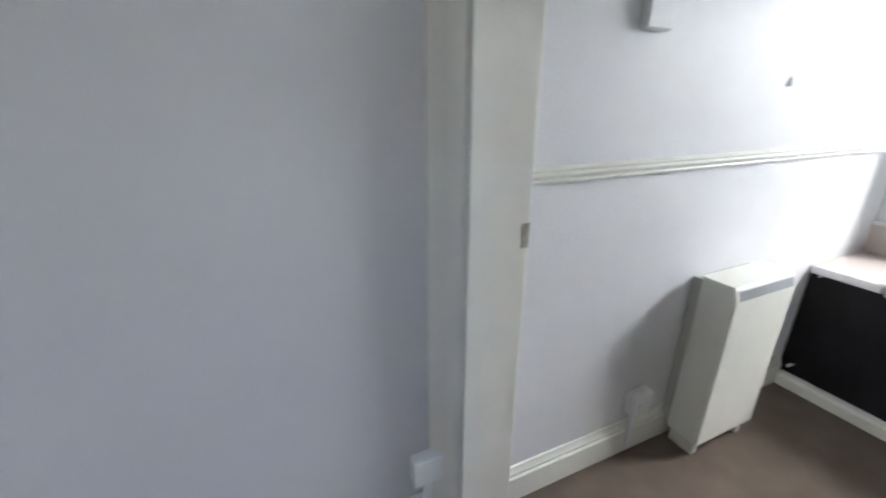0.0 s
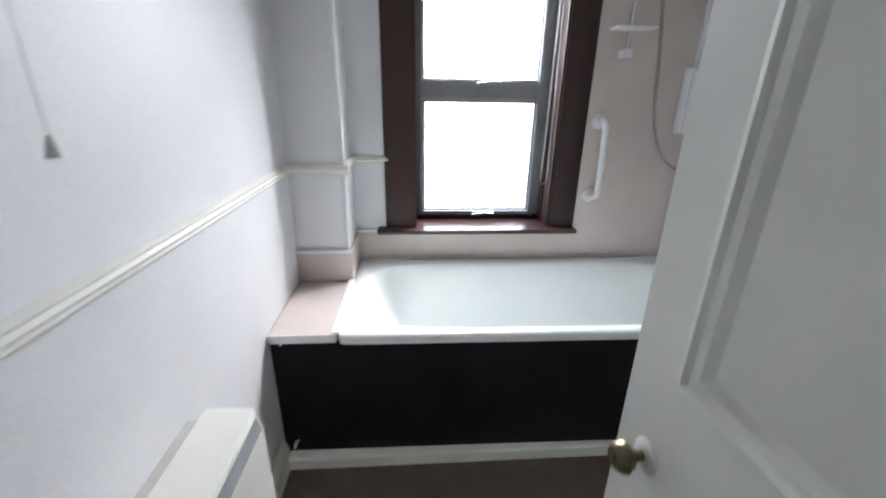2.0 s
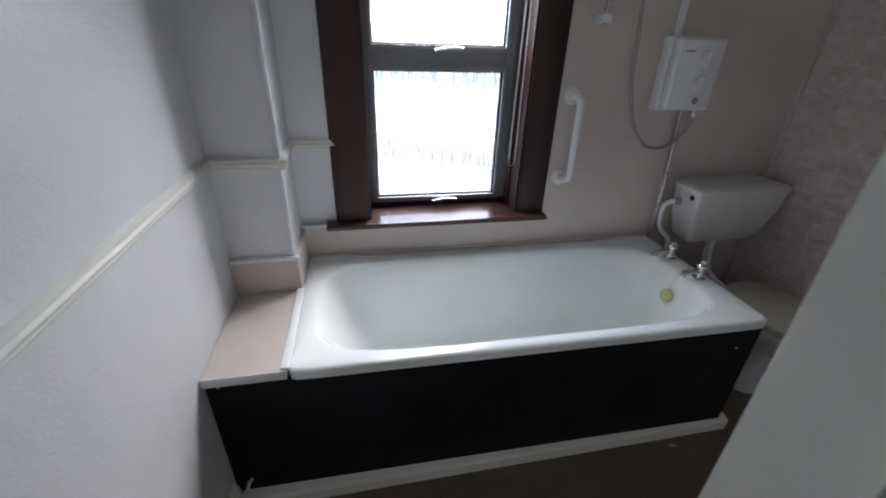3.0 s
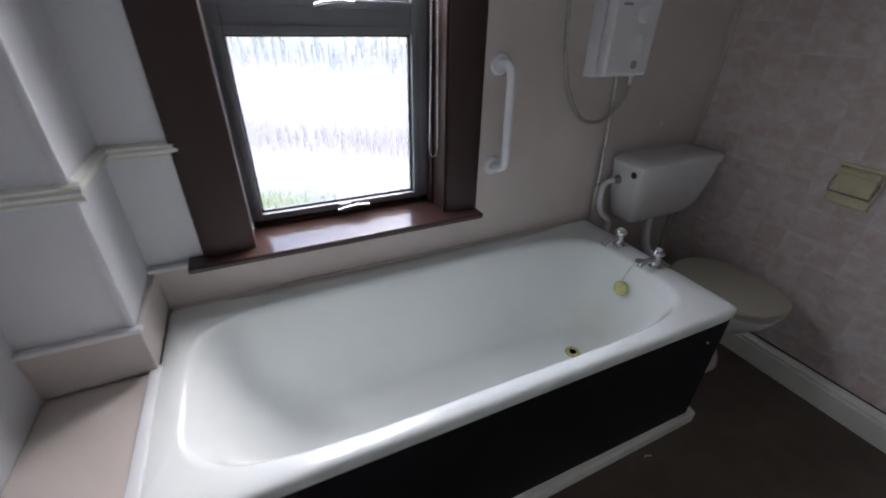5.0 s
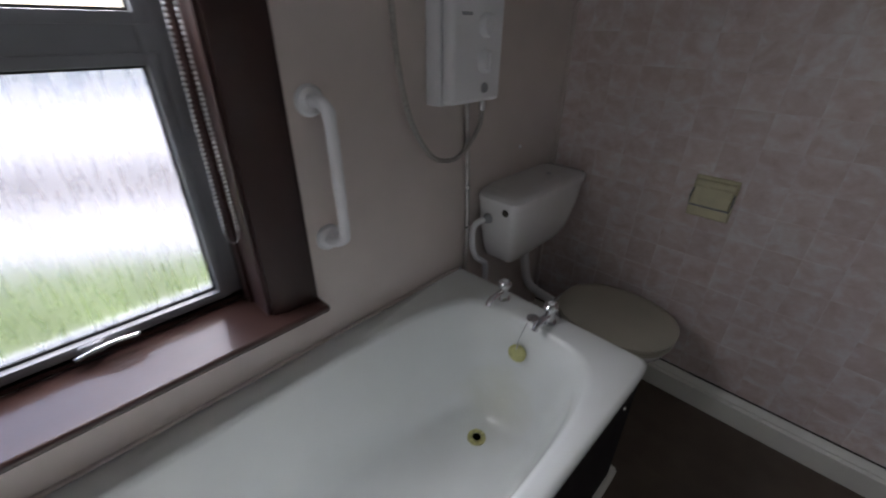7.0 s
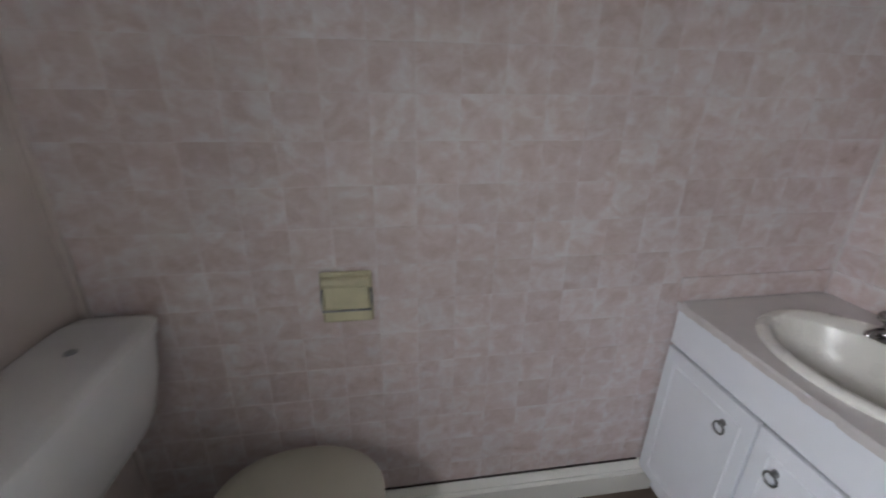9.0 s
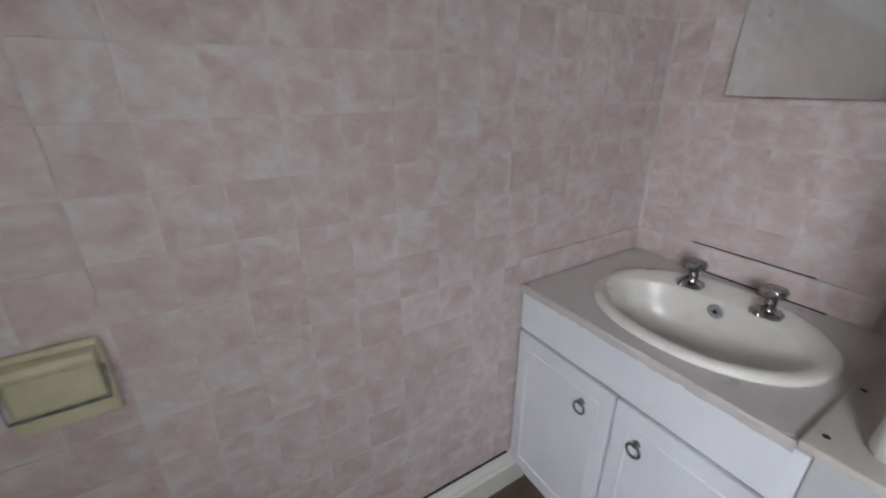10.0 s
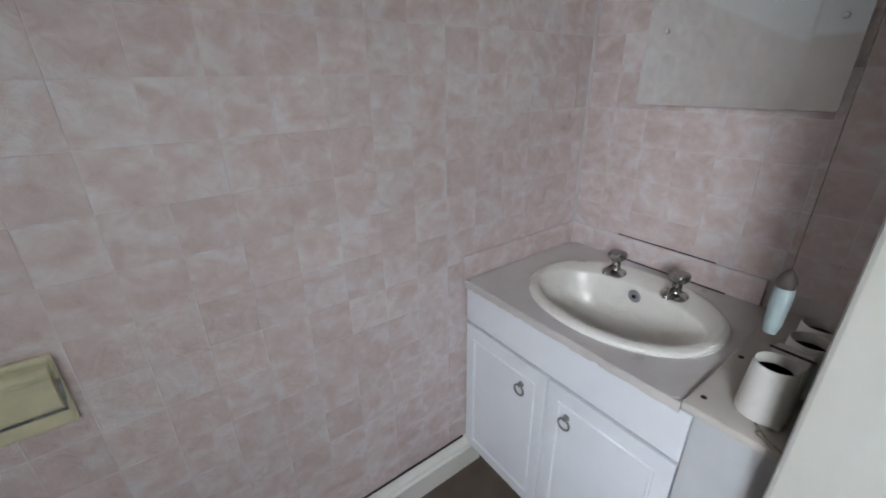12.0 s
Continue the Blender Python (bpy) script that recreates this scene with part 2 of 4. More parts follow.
GLASS = glass_material()
MIRROR = bpy.data.materials.new("mirror_silver")
MIRROR.use_nodes = True
MIRROR.node_tree.nodes["Principled BSDF"].inputs["Base Color"].default_value = (0.86, 0.88, 0.87, 1)
MIRROR.node_tree.nodes["Principled BSDF"].inputs["Metallic"].default_value = 1.0
MIRROR.node_tree.nodes["Principled BSDF"].inputs["Roughness"].default_value = 0.05
dust, film_mix = (MIRROR.node_tree.nodes.new(k) for k in ("ShaderNodeBsdfDiffuse", "ShaderNodeMixShader"))
dust.inputs["Color"].default_value = (0.70, 0.70, 0.68, 1)
film_mix.inputs["Fac"].default_value = 0.28
MIRROR.node_tree.links.new(MIRROR.node_tree.nodes["Principled BSDF"].outputs["BSDF"], film_mix.inputs[1])
MIRROR.node_tree.links.new(dust.outputs["BSDF"], film_mix.inputs[2])
MIRROR.node_tree.links.new(film_mix.outputs["Shader"], MIRROR.node_tree.nodes["Material Output"].inputs["Surface"])

# ---- mesh helpers ----


def mesh_object(name, bm, material, smooth=True, sharp=35):
    bmesh.ops.recalc_face_normals(bm, faces=bm.faces)
    me = bpy.data.meshes.new(name)
    for f in bm.faces:
        f.smooth = smooth
    if smooth:
        lim = radians(sharp)
        for e in bm.edges:
            if len(e.link_faces) != 2:
                continue
            angle = e.calc_face_angle(0)
            small, large = sorted(f.calc_area() for f in e.link_faces)
            if angle > lim or (angle > 0.12 and large > 30 * small):
                e.smooth = False
    bm.to_mesh(me)
    bm.free()
    me.materials.append(material)
    return new(name, me)


def part(name, bm, material, parent, label="", sharp=35):
    ob = mesh_object(name, bm, material, sharp=sharp)
    ob.parent = parent
    if label:
        tagged(ob, label)
    return ob


def thing(name, label, category, at=(0, 0, 0), group="", kind=""):
    ob = new(name)
    ob.location = at
    ob.empty_display_size = 0.05
    return tagged(ob, label, category, group, kind)


def box(x0, x1, y0, y1, z0, z1, bevel=0.0, seg=2, bm=None):
    bm = bm or bmesh.new()
    r = bmesh.ops.create_cube(bm, size=1)
    v = r["verts"]
    bmesh.ops.scale(bm, vec=(x1 - x0, y1 - y0, z1 - z0), verts=v)
    bmesh.ops.translate(bm, vec=((x0 + x1) / 2, (y0 + y1) / 2, (z0 + z1) / 2), verts=v)
    if bevel:
        edges = list({e for w in v for e in w.link_edges})
        bmesh.ops.bevel(bm, geom=edges, offset=bevel, segments=seg, profile=0.5, affect="EDGES")
    return bm


def prism(profile, axis, a, b, bevel=0.0, bm=None):
    """A profile (pairs in the other two axes, in order) drawn out along an axis from a to b."""
    bm = bm or bmesh.new()

    def at(p, s):
        return {"x": (s, p[0], p[1]), "y": (p[0], s, p[1]), "z": (p[0], p[1], s)}[axis]
    va = [bm.verts.new(at(p, a)) for p in profile]
    vb = [bm.verts.new(at(p, b)) for p in profile]
    faces = [bm.faces.new(va), bm.faces.new(vb[::-1])]
    k = len(profile)
    for i in range(k):
        faces.append(bm.faces.new((va[i], vb[i], vb[(i + 1) % k], va[(i + 1) % k])))
    if bevel:
        bmesh.ops.recalc_face_normals(bm, faces=faces)
        bmesh.ops.bevel(bm, geom=list({e for f in faces for e in f.edges}), offset=bevel, segments=2, profile=0.5, affect="EDGES")
    return bm


def loft(rings, close_first=True, close_last=True, bm=None):
    """Skin over rings of points with the same count."""
    bm = bm or bmesh.new()
    vs = [[bm.verts.new(p) for p in r] for r in rings]
    k = len(vs[0])
    for a, b in zip(vs, vs[1:]):
        for i in range(k):
            bm.faces.new((a[i], a[(i + 1) % k], b[(i + 1) % k], b[i]))
    if close_first:
        bm.faces.new(vs[0][::-1])
    if close_last:
        bm.faces.new(vs[-1])
    return bm


def turned(profile, centre, axis="z", k=24, bm=None):
    """A turned form: (radius, height) pairs round an axis through centre."""
    def place(r, h, a):
        c, s = r * math.cos(a), r * math.sin(a)
        d = {"z": (c, s, h), "x": (h, c, s), "y": (c, h, s)}[axis]
        return tuple(p + q for p, q in zip(centre, d))
    return loft([[place(max(r, 0.0002), h, 2 * math.pi * i / k) for i in range(k)] for r, h in profile], bm=bm)


def oval(cx, cy, ax, ay, z, n=2.0, k=48):
    """A ring between an ellipse (n = 2) and a rounded rectangle (n = 5 and up)."""
    out = []
    for i in range(k):
        a = 2 * math.pi * i / k
        c, s = math.cos(a), math.sin(a)
        out.append((cx + ax * math.copysign(abs(c) ** (2 / n), c), cy + ay * math.copysign(abs(s) ** (2 / n), s), z))
    return out


def tube(points, radius, k=10, bm=None, smooth_steps=0):
    """A round bar along a line of points, eased by Catmull-Rom where steps are given."""
    pts = [Vector(p) for p in points]
    if smooth_steps:
        fine = []
        ext = [2 * pts[0] - pts[1], *pts, 2 * pts[-1] - pts[-2]]
        for i in range(1, len(ext) - 2):
            p0, p1, p2, p3 = ext[i - 1:i + 3]
            for s in range(smooth_steps):
                t = s / smooth_steps
                fine.append(0.5 * (2 * p1 + (p2 - p0) * t + (2 * p0 - 5 * p1 + 4 * p2 - p3) * t * t + (3 * p1 - p0 - 3 * p2 + p3) * t ** 3))
        pts = fine + [pts[-1]]
    rings, ref = [], None
    for i, p in enumerate(pts):
        d = (pts[min(i + 1, len(pts) - 1)] - pts[max(i - 1, 0)]).normalized()
        if ref is None:
            ref = d.orthogonal().normalized()
        ref = (ref - d * ref.dot(d)).normalized()
        side = d.cross(ref)
        rings.append([tuple(p + radius * (math.cos(a) * ref + math.sin(a) * side)) for a in (2 * math.pi * j / k for j in range(k))])
    return loft(rings, bm=bm)


def structure(name, bm, material, label, category, sharp=35):
    return tagged(mesh_object(name, bm, material, sharp=sharp), label, category, kind="structure")


# ---- plan ----
E, W, N, S, TOP = 2.82, 0.612, 1.0, -1.53, 2.45       # inner faces of the bathroom
HALL_X = 0.42                                        # hall face of the wall with the door
DOOR_S, DOOR_N, DOOR_H = 0.20, 0.965, 2.03           # the doorway
WIN_L, WIN_R, WIN_B, WIN_T = 0.50, -0.19, 0.735, 2.06  # the window's opening
RIM = 0.57                                           # bath height

# ---- floor, ceiling, walls ----
structure("floor", box(-1.8, E + 0.3, -2.2, 1.6, -0.15, -0.012), CARPET, "worn brown cut-pile carpet over the whole floor", "floor")
structure("ceiling", box(-1.8, E + 0.3, -2.2, 1.6, TOP, TOP + 0.15), CEILING, "plain white painted ceiling", "ceiling")
structure("wall_north", box(0.57, E + 0.3, N, N + 0.2, 0, TOP), WHITE_WALL, "white painted wall with woodchip texture", "wall")
structure("wall_south", box(HALL_X, E + 0.3, S - 0.2, S - 0.0014, 0, TOP), GROUT, "wall behind the pink tiling", "wall")
wall_west = bmesh.new()
box(HALL_X, W - 0.0014, S - 0.003, DOOR_S - 0.03, 0, TOP, bm=wall_west)
structure("wall_west", wall_west, GROUT, "wall behind the basin, tiled above the worktop", "wall")
structure("wall_over_door", box(HALL_X, W - 0.008, DOOR_S - 0.03, 1.04, DOOR_H + 0.03, TOP), WHITE_WALL, "white painted wall over the doorway", "wall")
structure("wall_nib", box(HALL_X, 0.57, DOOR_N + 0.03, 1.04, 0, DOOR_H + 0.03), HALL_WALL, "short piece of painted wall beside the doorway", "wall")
east = bmesh.new()
box(E, E + 0.3, S - 0.2, WIN_R, 0, TOP, bm=east)
box(E, E + 0.3, WIN_L, N, 0, TOP, bm=east)
box(E, E + 0.3, WIN_R, WIN_L, 0, WIN_B - 0.02, bm=east)
box(E, E + 0.3, WIN_R, WIN_L, WIN_T, TOP, bm=east)
structure("wall_east", east, WHITE_WALL, "white painted outer wall with the window", "wall")
structure("wall_pier", box(2.55, E, 0.78, N, 0, TOP, 0.004), WHITE_WALL, "white painted pier boxed out in the corner", "wall")
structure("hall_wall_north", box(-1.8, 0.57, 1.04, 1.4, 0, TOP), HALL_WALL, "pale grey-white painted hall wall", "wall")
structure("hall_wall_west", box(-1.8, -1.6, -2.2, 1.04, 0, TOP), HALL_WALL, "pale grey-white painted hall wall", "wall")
# unseen south wall of the hall, with an opening added to let daylight in
hall_south_opened = bmesh.new()
for x0, x1, z0, z1 in ((-1.6, 0.10, 0, TOP), (0.38, HALL_X, 0, TOP), (0.10, 0.38, 0, 1.2), (0.10, 0.38, 1.95, TOP)):
    box(x0, x1, -2.2, -2.0, z0, z1, bm=hall_south_opened)
structure("hall_wall_south_light_opening", hall_south_opened, HALL_WALL, "pale grey-white painted hall wall", "wall")
structure("cupboard_front", box(1.17, 1.23, -0.695, 0.07, 0, TOP, 0.008), GREY_CREAM, "grey-cream painted front of the boxed-in cupboard", "wall")
structure("cupboard_side", box(W - 0.008, 1.17, -0.695, -0.665, 0, TOP), GREY_CREAM, "grey-cream painted side of the boxed-in cupboard", "wall")
structure("cupboard_return", box(W - 0.008, 1.17, 0.04, 0.07, 0, TOP), GREY_CREAM, "grey-cream painted side of the boxed-in cupboard beside the door", "wall")

# pink laminate sheets on the outer wall
structure("wall_south_upper", box(W, E - 0.005, S - 0.0012, S, 1.711, TOP), WHITE_WALL, "white painted wall above the tiles", "wall")
structure("wall_panel", box(E - 0.005, E - 0.0005, S, -0.31, RIM, 1.76), LAMINATE, "smooth pinkish-beige laminate wall sheet", "wall panel")
structure("trim_panel_top", box(E - 0.012, E - 0.0005, S, -0.31, 1.76, 1.785, 0.002), WHITE_PLASTIC, "white capping strip on the wall sheet", "trim")
structure("wall_panel_low", box(E - 0.005, E - 0.0005, S, -0.93, 0, RIM), LAMINATE, "smooth pinkish-beige laminate wall sheet behind the toilet", "wall panel")
structure("splash_panel", box(E - 0.006, E - 0.0005, -0.31, 0.78, RIM, 0.712), LAMINATE, "pink laminate upstand under the window sill", "wall panel")
structure("splash_panel_pier", box(2.536, 2.5495, 0.77, N, RIM + 0.006, 0.706, 0.002), LAMINATE, "pink laminate upstand on the pier", "wall panel")
structure("splash_panel_side", box(2.536, E - 0.006, 0.766, 0.7795, RIM + 0.006, 0.708, 0.002), LAMINATE, "pink laminate upstand at the bath's head", "wall panel")
structure("trim_pier_cap", box(2.528, 2.55, 0.760, N, 0.706, 0.719, 0.003), WHITE_PLASTIC, "white capping strip on the upstand", "trim")
structure("trim_sill_cap", box(2.795, E, 0.64, 0.78, 0.712, 0.726, 0.003), WHITE_PLASTIC, "white capping strip on the upstand", "trim")
structure("trim_bath_head", box(2.108, 2.55, 0.759, 0.784, RIM - 0.002, RIM + 0.012, 0.003), WHITE_PLASTIC, "white sealing strip beside the bath", "trim")
structure("trim_pier_corner", box(2.543, 2.562, 0.772, 0.79, 0.719, TOP, 0.004), WHITE_WALL, "painted corner bead on the pier", "trim")
structure("trim_corner_south_east", box(E - 0.022, E - 0.004, S, S + 0.018, 0.1, TOP, 0.004), LAMINATE, "pinkish corner strip between sheet and tiles", "trim")
structure("trim_corner_south_west", box(W - 0.0014, W + 0.009, S - 0.0014, S + 0.009, 0.8, TOP, 0.003), GROUT, "pale sealed joint in the tiled corner", "trim")
structure("trim_trunking", box(E - 0.02, E - 0.005, -0.80, -0.775, 1.48, TOP, 0.002), WHITE_PLASTIC, "slim white trunking up to the ceiling", "trim")

DADO = [(0, 0), (0.012, 0.0), (0.016, 0.008), (0.013, 0.016), (0.024, 0.022), (0.027, 0.031), (0.020, 0.040), (0.022, 0.048), (0.010, 0.056), (0, 0.058)]
DADO = [(d * 0.75, h * 0.72) for d, h in DADO]
Z_DADO = 1.042
structure("dado_rail", prism([(N - d, Z_DADO + h) for d, h in DADO], "x", 0.575, 2.55), CREAM_GLOSS, "cream painted moulded dado rail", "dado rail")
structure("dado_rail_pier", prism([(2.55 - d, Z_DADO + h) for d, h in DADO], "y", 0.755, N), CREAM_GLOSS, "cream painted moulded dado rail on the pier", "dado rail")
structure("dado_rail_return", prism([(0.78 - d, Z_DADO + h) for d, h in DADO], "x", 2.55, E), CREAM_GLOSS, "cream painted moulded dado rail on the pier", "dado rail")
structure("dado_rail_window", prism([(E - d, Z_DADO + h) for d, h in DADO], "y", 0.612, 0.78), CREAM_GLOSS, "cream painted moulded dado rail beside the window", "dado rail")

SKIRT = [(0, -0.012), (0.020, -0.012), (0.020, 0.085), (0.014, 0.092), (0.015, 0.100), (0.008, 0.112), (0.005, 0.122), (0, 0.124)]
structure("baseboard_north", prism([(N - d, h) for d, h in SKIRT], "x", 0.575, 2.10), CREAM_GLOSS, "cream painted moulded skirting board", "skirting")
structure("baseboard_south", prism([(S + d * 1.8, h * 0.93) for d, h in SKIRT], "x", 1.10, E), CREAM_GLOSS, "cream painted skirting board under the tiles", "skirting")
structure("baseboard_hall", prism([(1.04 - d, h) for d, h in SKIRT], "x", -1.6, 0.342), CREAM_GLOSS, "cream painted moulded skirting board", "skirting")

# doorway lining and architraves
structure("door_lining_north", box(HALL_X - 0.005, 0.585, DOOR_N, DOOR_N + 0.03, 0, DOOR_H, 0.003), CREAM_GLOSS, "cream gloss painted door lining", "door frame")
structure("door_lining_south", box(HALL_X - 0.005, 0.61, DOOR_S - 0.03, DOOR_S, 0, DOOR_H, 0.003), CREAM_GLOSS, "cream gloss painted door lining", "door frame")
structure("door_lining_head", box(HALL_X - 0.005, 0.61, DOOR_S, DOOR_N, DOOR_H, DOOR_H + 0.03, 0.003), CREAM_GLOSS, "cream gloss painted door lining", "door frame")
structure("architrave_hall", prism([(0.343, 1.04), (0.346, 1.032), (0.36, 1.026), (0.375, 1.008), (0.395, 0.994), (0.412, 0.988), (0.417, 0.98), (0.417, 1.04)], "z", 0, DOOR_H + 0.05), CREAM_GLOSS, "cream gloss painted architrave", "door frame")
plate = thing("strike_plate", "small worn metal strike plate on the door lining", "strike plate", (0.574, DOOR_N, 0.927))
part("plate", box(-0.012, 0.009, -0.002, 0.0, -0.032, 0.032, 0.001), STRIKE, plate)

# ---- the door ----
door = thing("door_1", "off-white gloss four-panel door standing open", "door", (0.61, 0.13, 0), kind="structure")
door.rotation_euler = (0, 0, radians(2))
LEAF, THICK = 0.757, 0.04
frame_bm = bmesh.new()
stile, mid, Z = 0.09, 0.09, (0.008, 0.22, 0.77, 1.02, 1.88, 2.0)
half = (LEAF - 2 * stile - mid) / 2
cols = [(stile, stile + half), (stile + half + mid, LEAF - stile)]
for x0, x1 in ((0, stile), (LEAF - stile, LEAF)):
    box(x0, x1, -THICK / 2, THICK / 2, Z[0], Z[5], bm=frame_bm)
for z0, z1 in ((Z[0], Z[1]), (Z[2], Z[3]), (Z[4], Z[5])):
    box(stile, LEAF - stile, -THICK / 2, THICK / 2, z0, z1, bm=frame_bm)
for z0, z1 in ((Z[1], Z[2]), (Z[3], Z[4])):
    box(cols[0][1], cols[1][0], -THICK / 2, THICK / 2, z0, z1, bm=frame_bm)
part("door_frame", frame_bm, DOOR_PAINT, door)
for x0, x1 in cols:
    for z0, z1 in ((Z[1], Z[2]), (Z[3], Z[4])):
        part("door_panel", box(x0, x1, -0.007, 0.007, z0, z1), DOOR_PAINT, door)
        for side in (1, -1):
            mould = bmesh.new()
            prof = [(0.0, 0.0), (0.0, 0.017), (0.008, 0.019), (0.013, 0.012), (0.024, 0.010), (0.030, 0.003), (0.034, 0.0)]
            rings = []
            for d, h in prof:
                y = side * (0.007 + h)
                rings.append([(x0 + d, y, z0 + d), (x1 - d, y, z0 + d), (x1 - d, y, z1 - d), (x0 + d, y, z1 - d)])
            loft(rings, False, False, mould)
            part("moulding", mould, DOOR_PAINT, door)
KNOB = [(0.0, 0.050), (0.014, 0.049), (0.021, 0.042), (0.023, 0.034), (0.018, 0.025), (0.010, 0.021), (0.008, 0.014), (0.008, 0.003)]
for side in (1, -1):
    knob = part("door_knob", turned([(q, side * h) for q, h in KNOB], (LEAF - 0.068, side * THICK / 2, 0.882), "y", 24), BRASS, door, "aged brass door knob")
    part("knob_rose", turned([(q, side * h) for q, h in ((0.009, 0.006), (0.020, 0.005), (0.024, 0.002), (0.024, -0.001))], (LEAF - 0.068, side * THICK / 2, 0.882), "y", 24), DOOR_PAINT, knob, "painted-over rose")

# ---- window ----
win = thing("window_1", "grey metal casement window with misted glass in dark mahogany trim", "window", (2.97, 0, WIN_B), kind="structure")
win.location = (0, 0, 0)
FX0, FX1 = 2.955, 3.005
fl, fr, fb, ft = 0.485, -0.175, 0.742, 2.05
pl, pr = 0.446, -0.109
wf = bmesh.new()
for y0, y1, z0, z1 in ((pl, fl, fb, ft), (fr, pr, fb, ft), (pr, pl, fb, 0.78), (pr, pl, 1.325, 1.418), (pr, pl, 1.98, ft)):
    box(FX0, FX1, y0, y1, z0, z1, 0.003, bm=wf)
part("window_frame", wf, ALUMINIUM, win, "grey metal window frame")
for z0, z1 in ((0.78, 1.325), (1.418, 1.98)):
    gask = bmesh.new()
    for a in ((pr, pr + 0.006, z0, z1), (pl - 0.006, pl, z0, z1), (pr + 0.006, pl - 0.006, z0, z0 + 0.006), (pr + 0.006, pl - 0.006, z1 - 0.006, z1)):
        box(FX0 + 0.012, FX0 + 0.022, *a, bm=gask)
    part("gasket", gask, RUBBER, win, "black rubber gasket")
    pane = part("pane", box(2.972, 2.978, pr, pl, z0, z1), GLASS, win, "misted glass with running condensation")
    pane.visible_shadow = False
for z0, z1 in ((0.78, 1.325), (1.418, 1.98)):
    sash = bmesh.new()
    for a in ((pr - 0.024, pr, z0 - 0.022, z1 + 0.022), (pl, pl + 0.024, z0 - 0.022, z1 + 0.022), (pr, pl, z0 - 0.022, z0), (pr, pl, z1, z1 + 0.022)):
        box(FX0 - 0.008, FX0 + 0.002, *a, 0.002, bm=sash)
    part("sash", sash, ALUMINIUM, win, "grey metal opening sash")
for z, y in ((0.765, 0.165), (1.405, 0.165)):
    h = part("window_handle", box(FX0 - 0.018, FX0 - 0.006, y - 0.022, y + 0.022, z - 0.014, z + 0.014, 0.003), ALUMINIUM, win, "satin metal window catch")
    part("lever", tube([(FX0 - 0.026, y + 0.03, z - 0.004), (FX0 - 0.028, y, z + 0.002), (FX0 - 0.032, y - 0.04, z + 0.008), (FX0 - 0.032, y - 0.085, z + 0.004)], 0.006, 8, smooth_steps=4), CHROME, h)
for nm, bm in (("window_reveal", box(E, FX0, fl, WIN_L, WIN_B, WIN_T)), ("window_reveal", box(E, FX0, WIN_R, fr, WIN_B, WIN_T)), ("window_reveal", box(E, FX0, fr, fl, ft, WIN_T)),
               ("architrave", prism([(E, 0.4845), (E, 0.632), (E - 0.012, 0.632), (E - 0.02, 0.61), (E - 0.02, 0.525), (E - 0.010, 0.4845)], "z", WIN_B, 2.18)),
               ("architrave", prism([(E, -0.185), (E, -0.31), (E - 0.012, -0.31), (E - 0.02, -0.285), (E - 0.02, -0.215), (E - 0.008, -0.185)], "z", WIN_B, 2.18)),
               ("architrave", box(E - 0.02, E, -0.2, 0.54, WIN_T + 0.005, 2.18, 0.004)),
               ("window_stop", box(2.91, 2.955, fr, -0.166, WIN_B, ft))):
    part(nm, bm, MAHOGANY, win, "dark mahogany-stained wood")
part("window_sill", box(2.748, FX0, -0.314, 0.674, WIN_B - 0.022, WIN_B, 0.008, 3), SILL_WOOD, win, "varnished mahogany window board")
part("sill_upstand", box(2.9555, FX0, fr + 0.001, fl - 0.001, WIN_B - 0.002, WIN_B + 0.024, 0.003), MAHOGANY, win)

# blind chain beside the window
chain = thing("blind_chain", "looped beaded chain of the window blind", "blind chain", (2.868, -0.155, 2.0))
for dy, z_end in ((0.015, -1.03), (-0.015, -1.03)):
    part("chain_strand", tube([(0, dy * 0.3, 0), (0, dy * 0.8, -0.5), (0, dy, z_end)], 0.0012, 6), CHAIN_METAL, chain)
part("chain_strand", tube([(0, 0.015, -1.03), (0, 0.011, -1.052), (0, 0, -1.062), (0, -0.011, -1.052), (0, -0.015, -1.03)], 0.0012, 6, smooth_steps=3), CHAIN_METAL, chain)
beads = bmesh.new()
for k in range(104):
    bz = -0.02 - k * 0.0098
    for sgn in (1, -1):
        w = bmesh.ops.create_icosphere(beads, subdivisions=1, radius=0.0040)["verts"]
        bmesh.ops.translate(beads, vec=(0, sgn * (0.0045 + 0.0105 * min(1, -bz / 1.03)), bz), verts=w)
tagged(part("bead_string", beads, CHAIN_METAL, chain), kind="stuff")

# ---- bath ----
bath = thing("bathtub", "white enamelled bathtub with a faint drip stain", "bathtub", (2.46, -0.075, 0))
bath.location = (0, 0, 0)
BX0, BX1, BY0, BY1 = 2.10, E - 0.006, -0.92, 0.766
cx, cy = (BX0 + BX1) / 2, (BY0 + BY1) / 2
K = 96
tub = []


def rect_ring(x0, x1, y0, y1, z, r):
    return oval((x0 + x1) / 2, (y0 + y1) / 2, (x1 - x0) / 2, (y1 - y0) / 2, z, r, K)


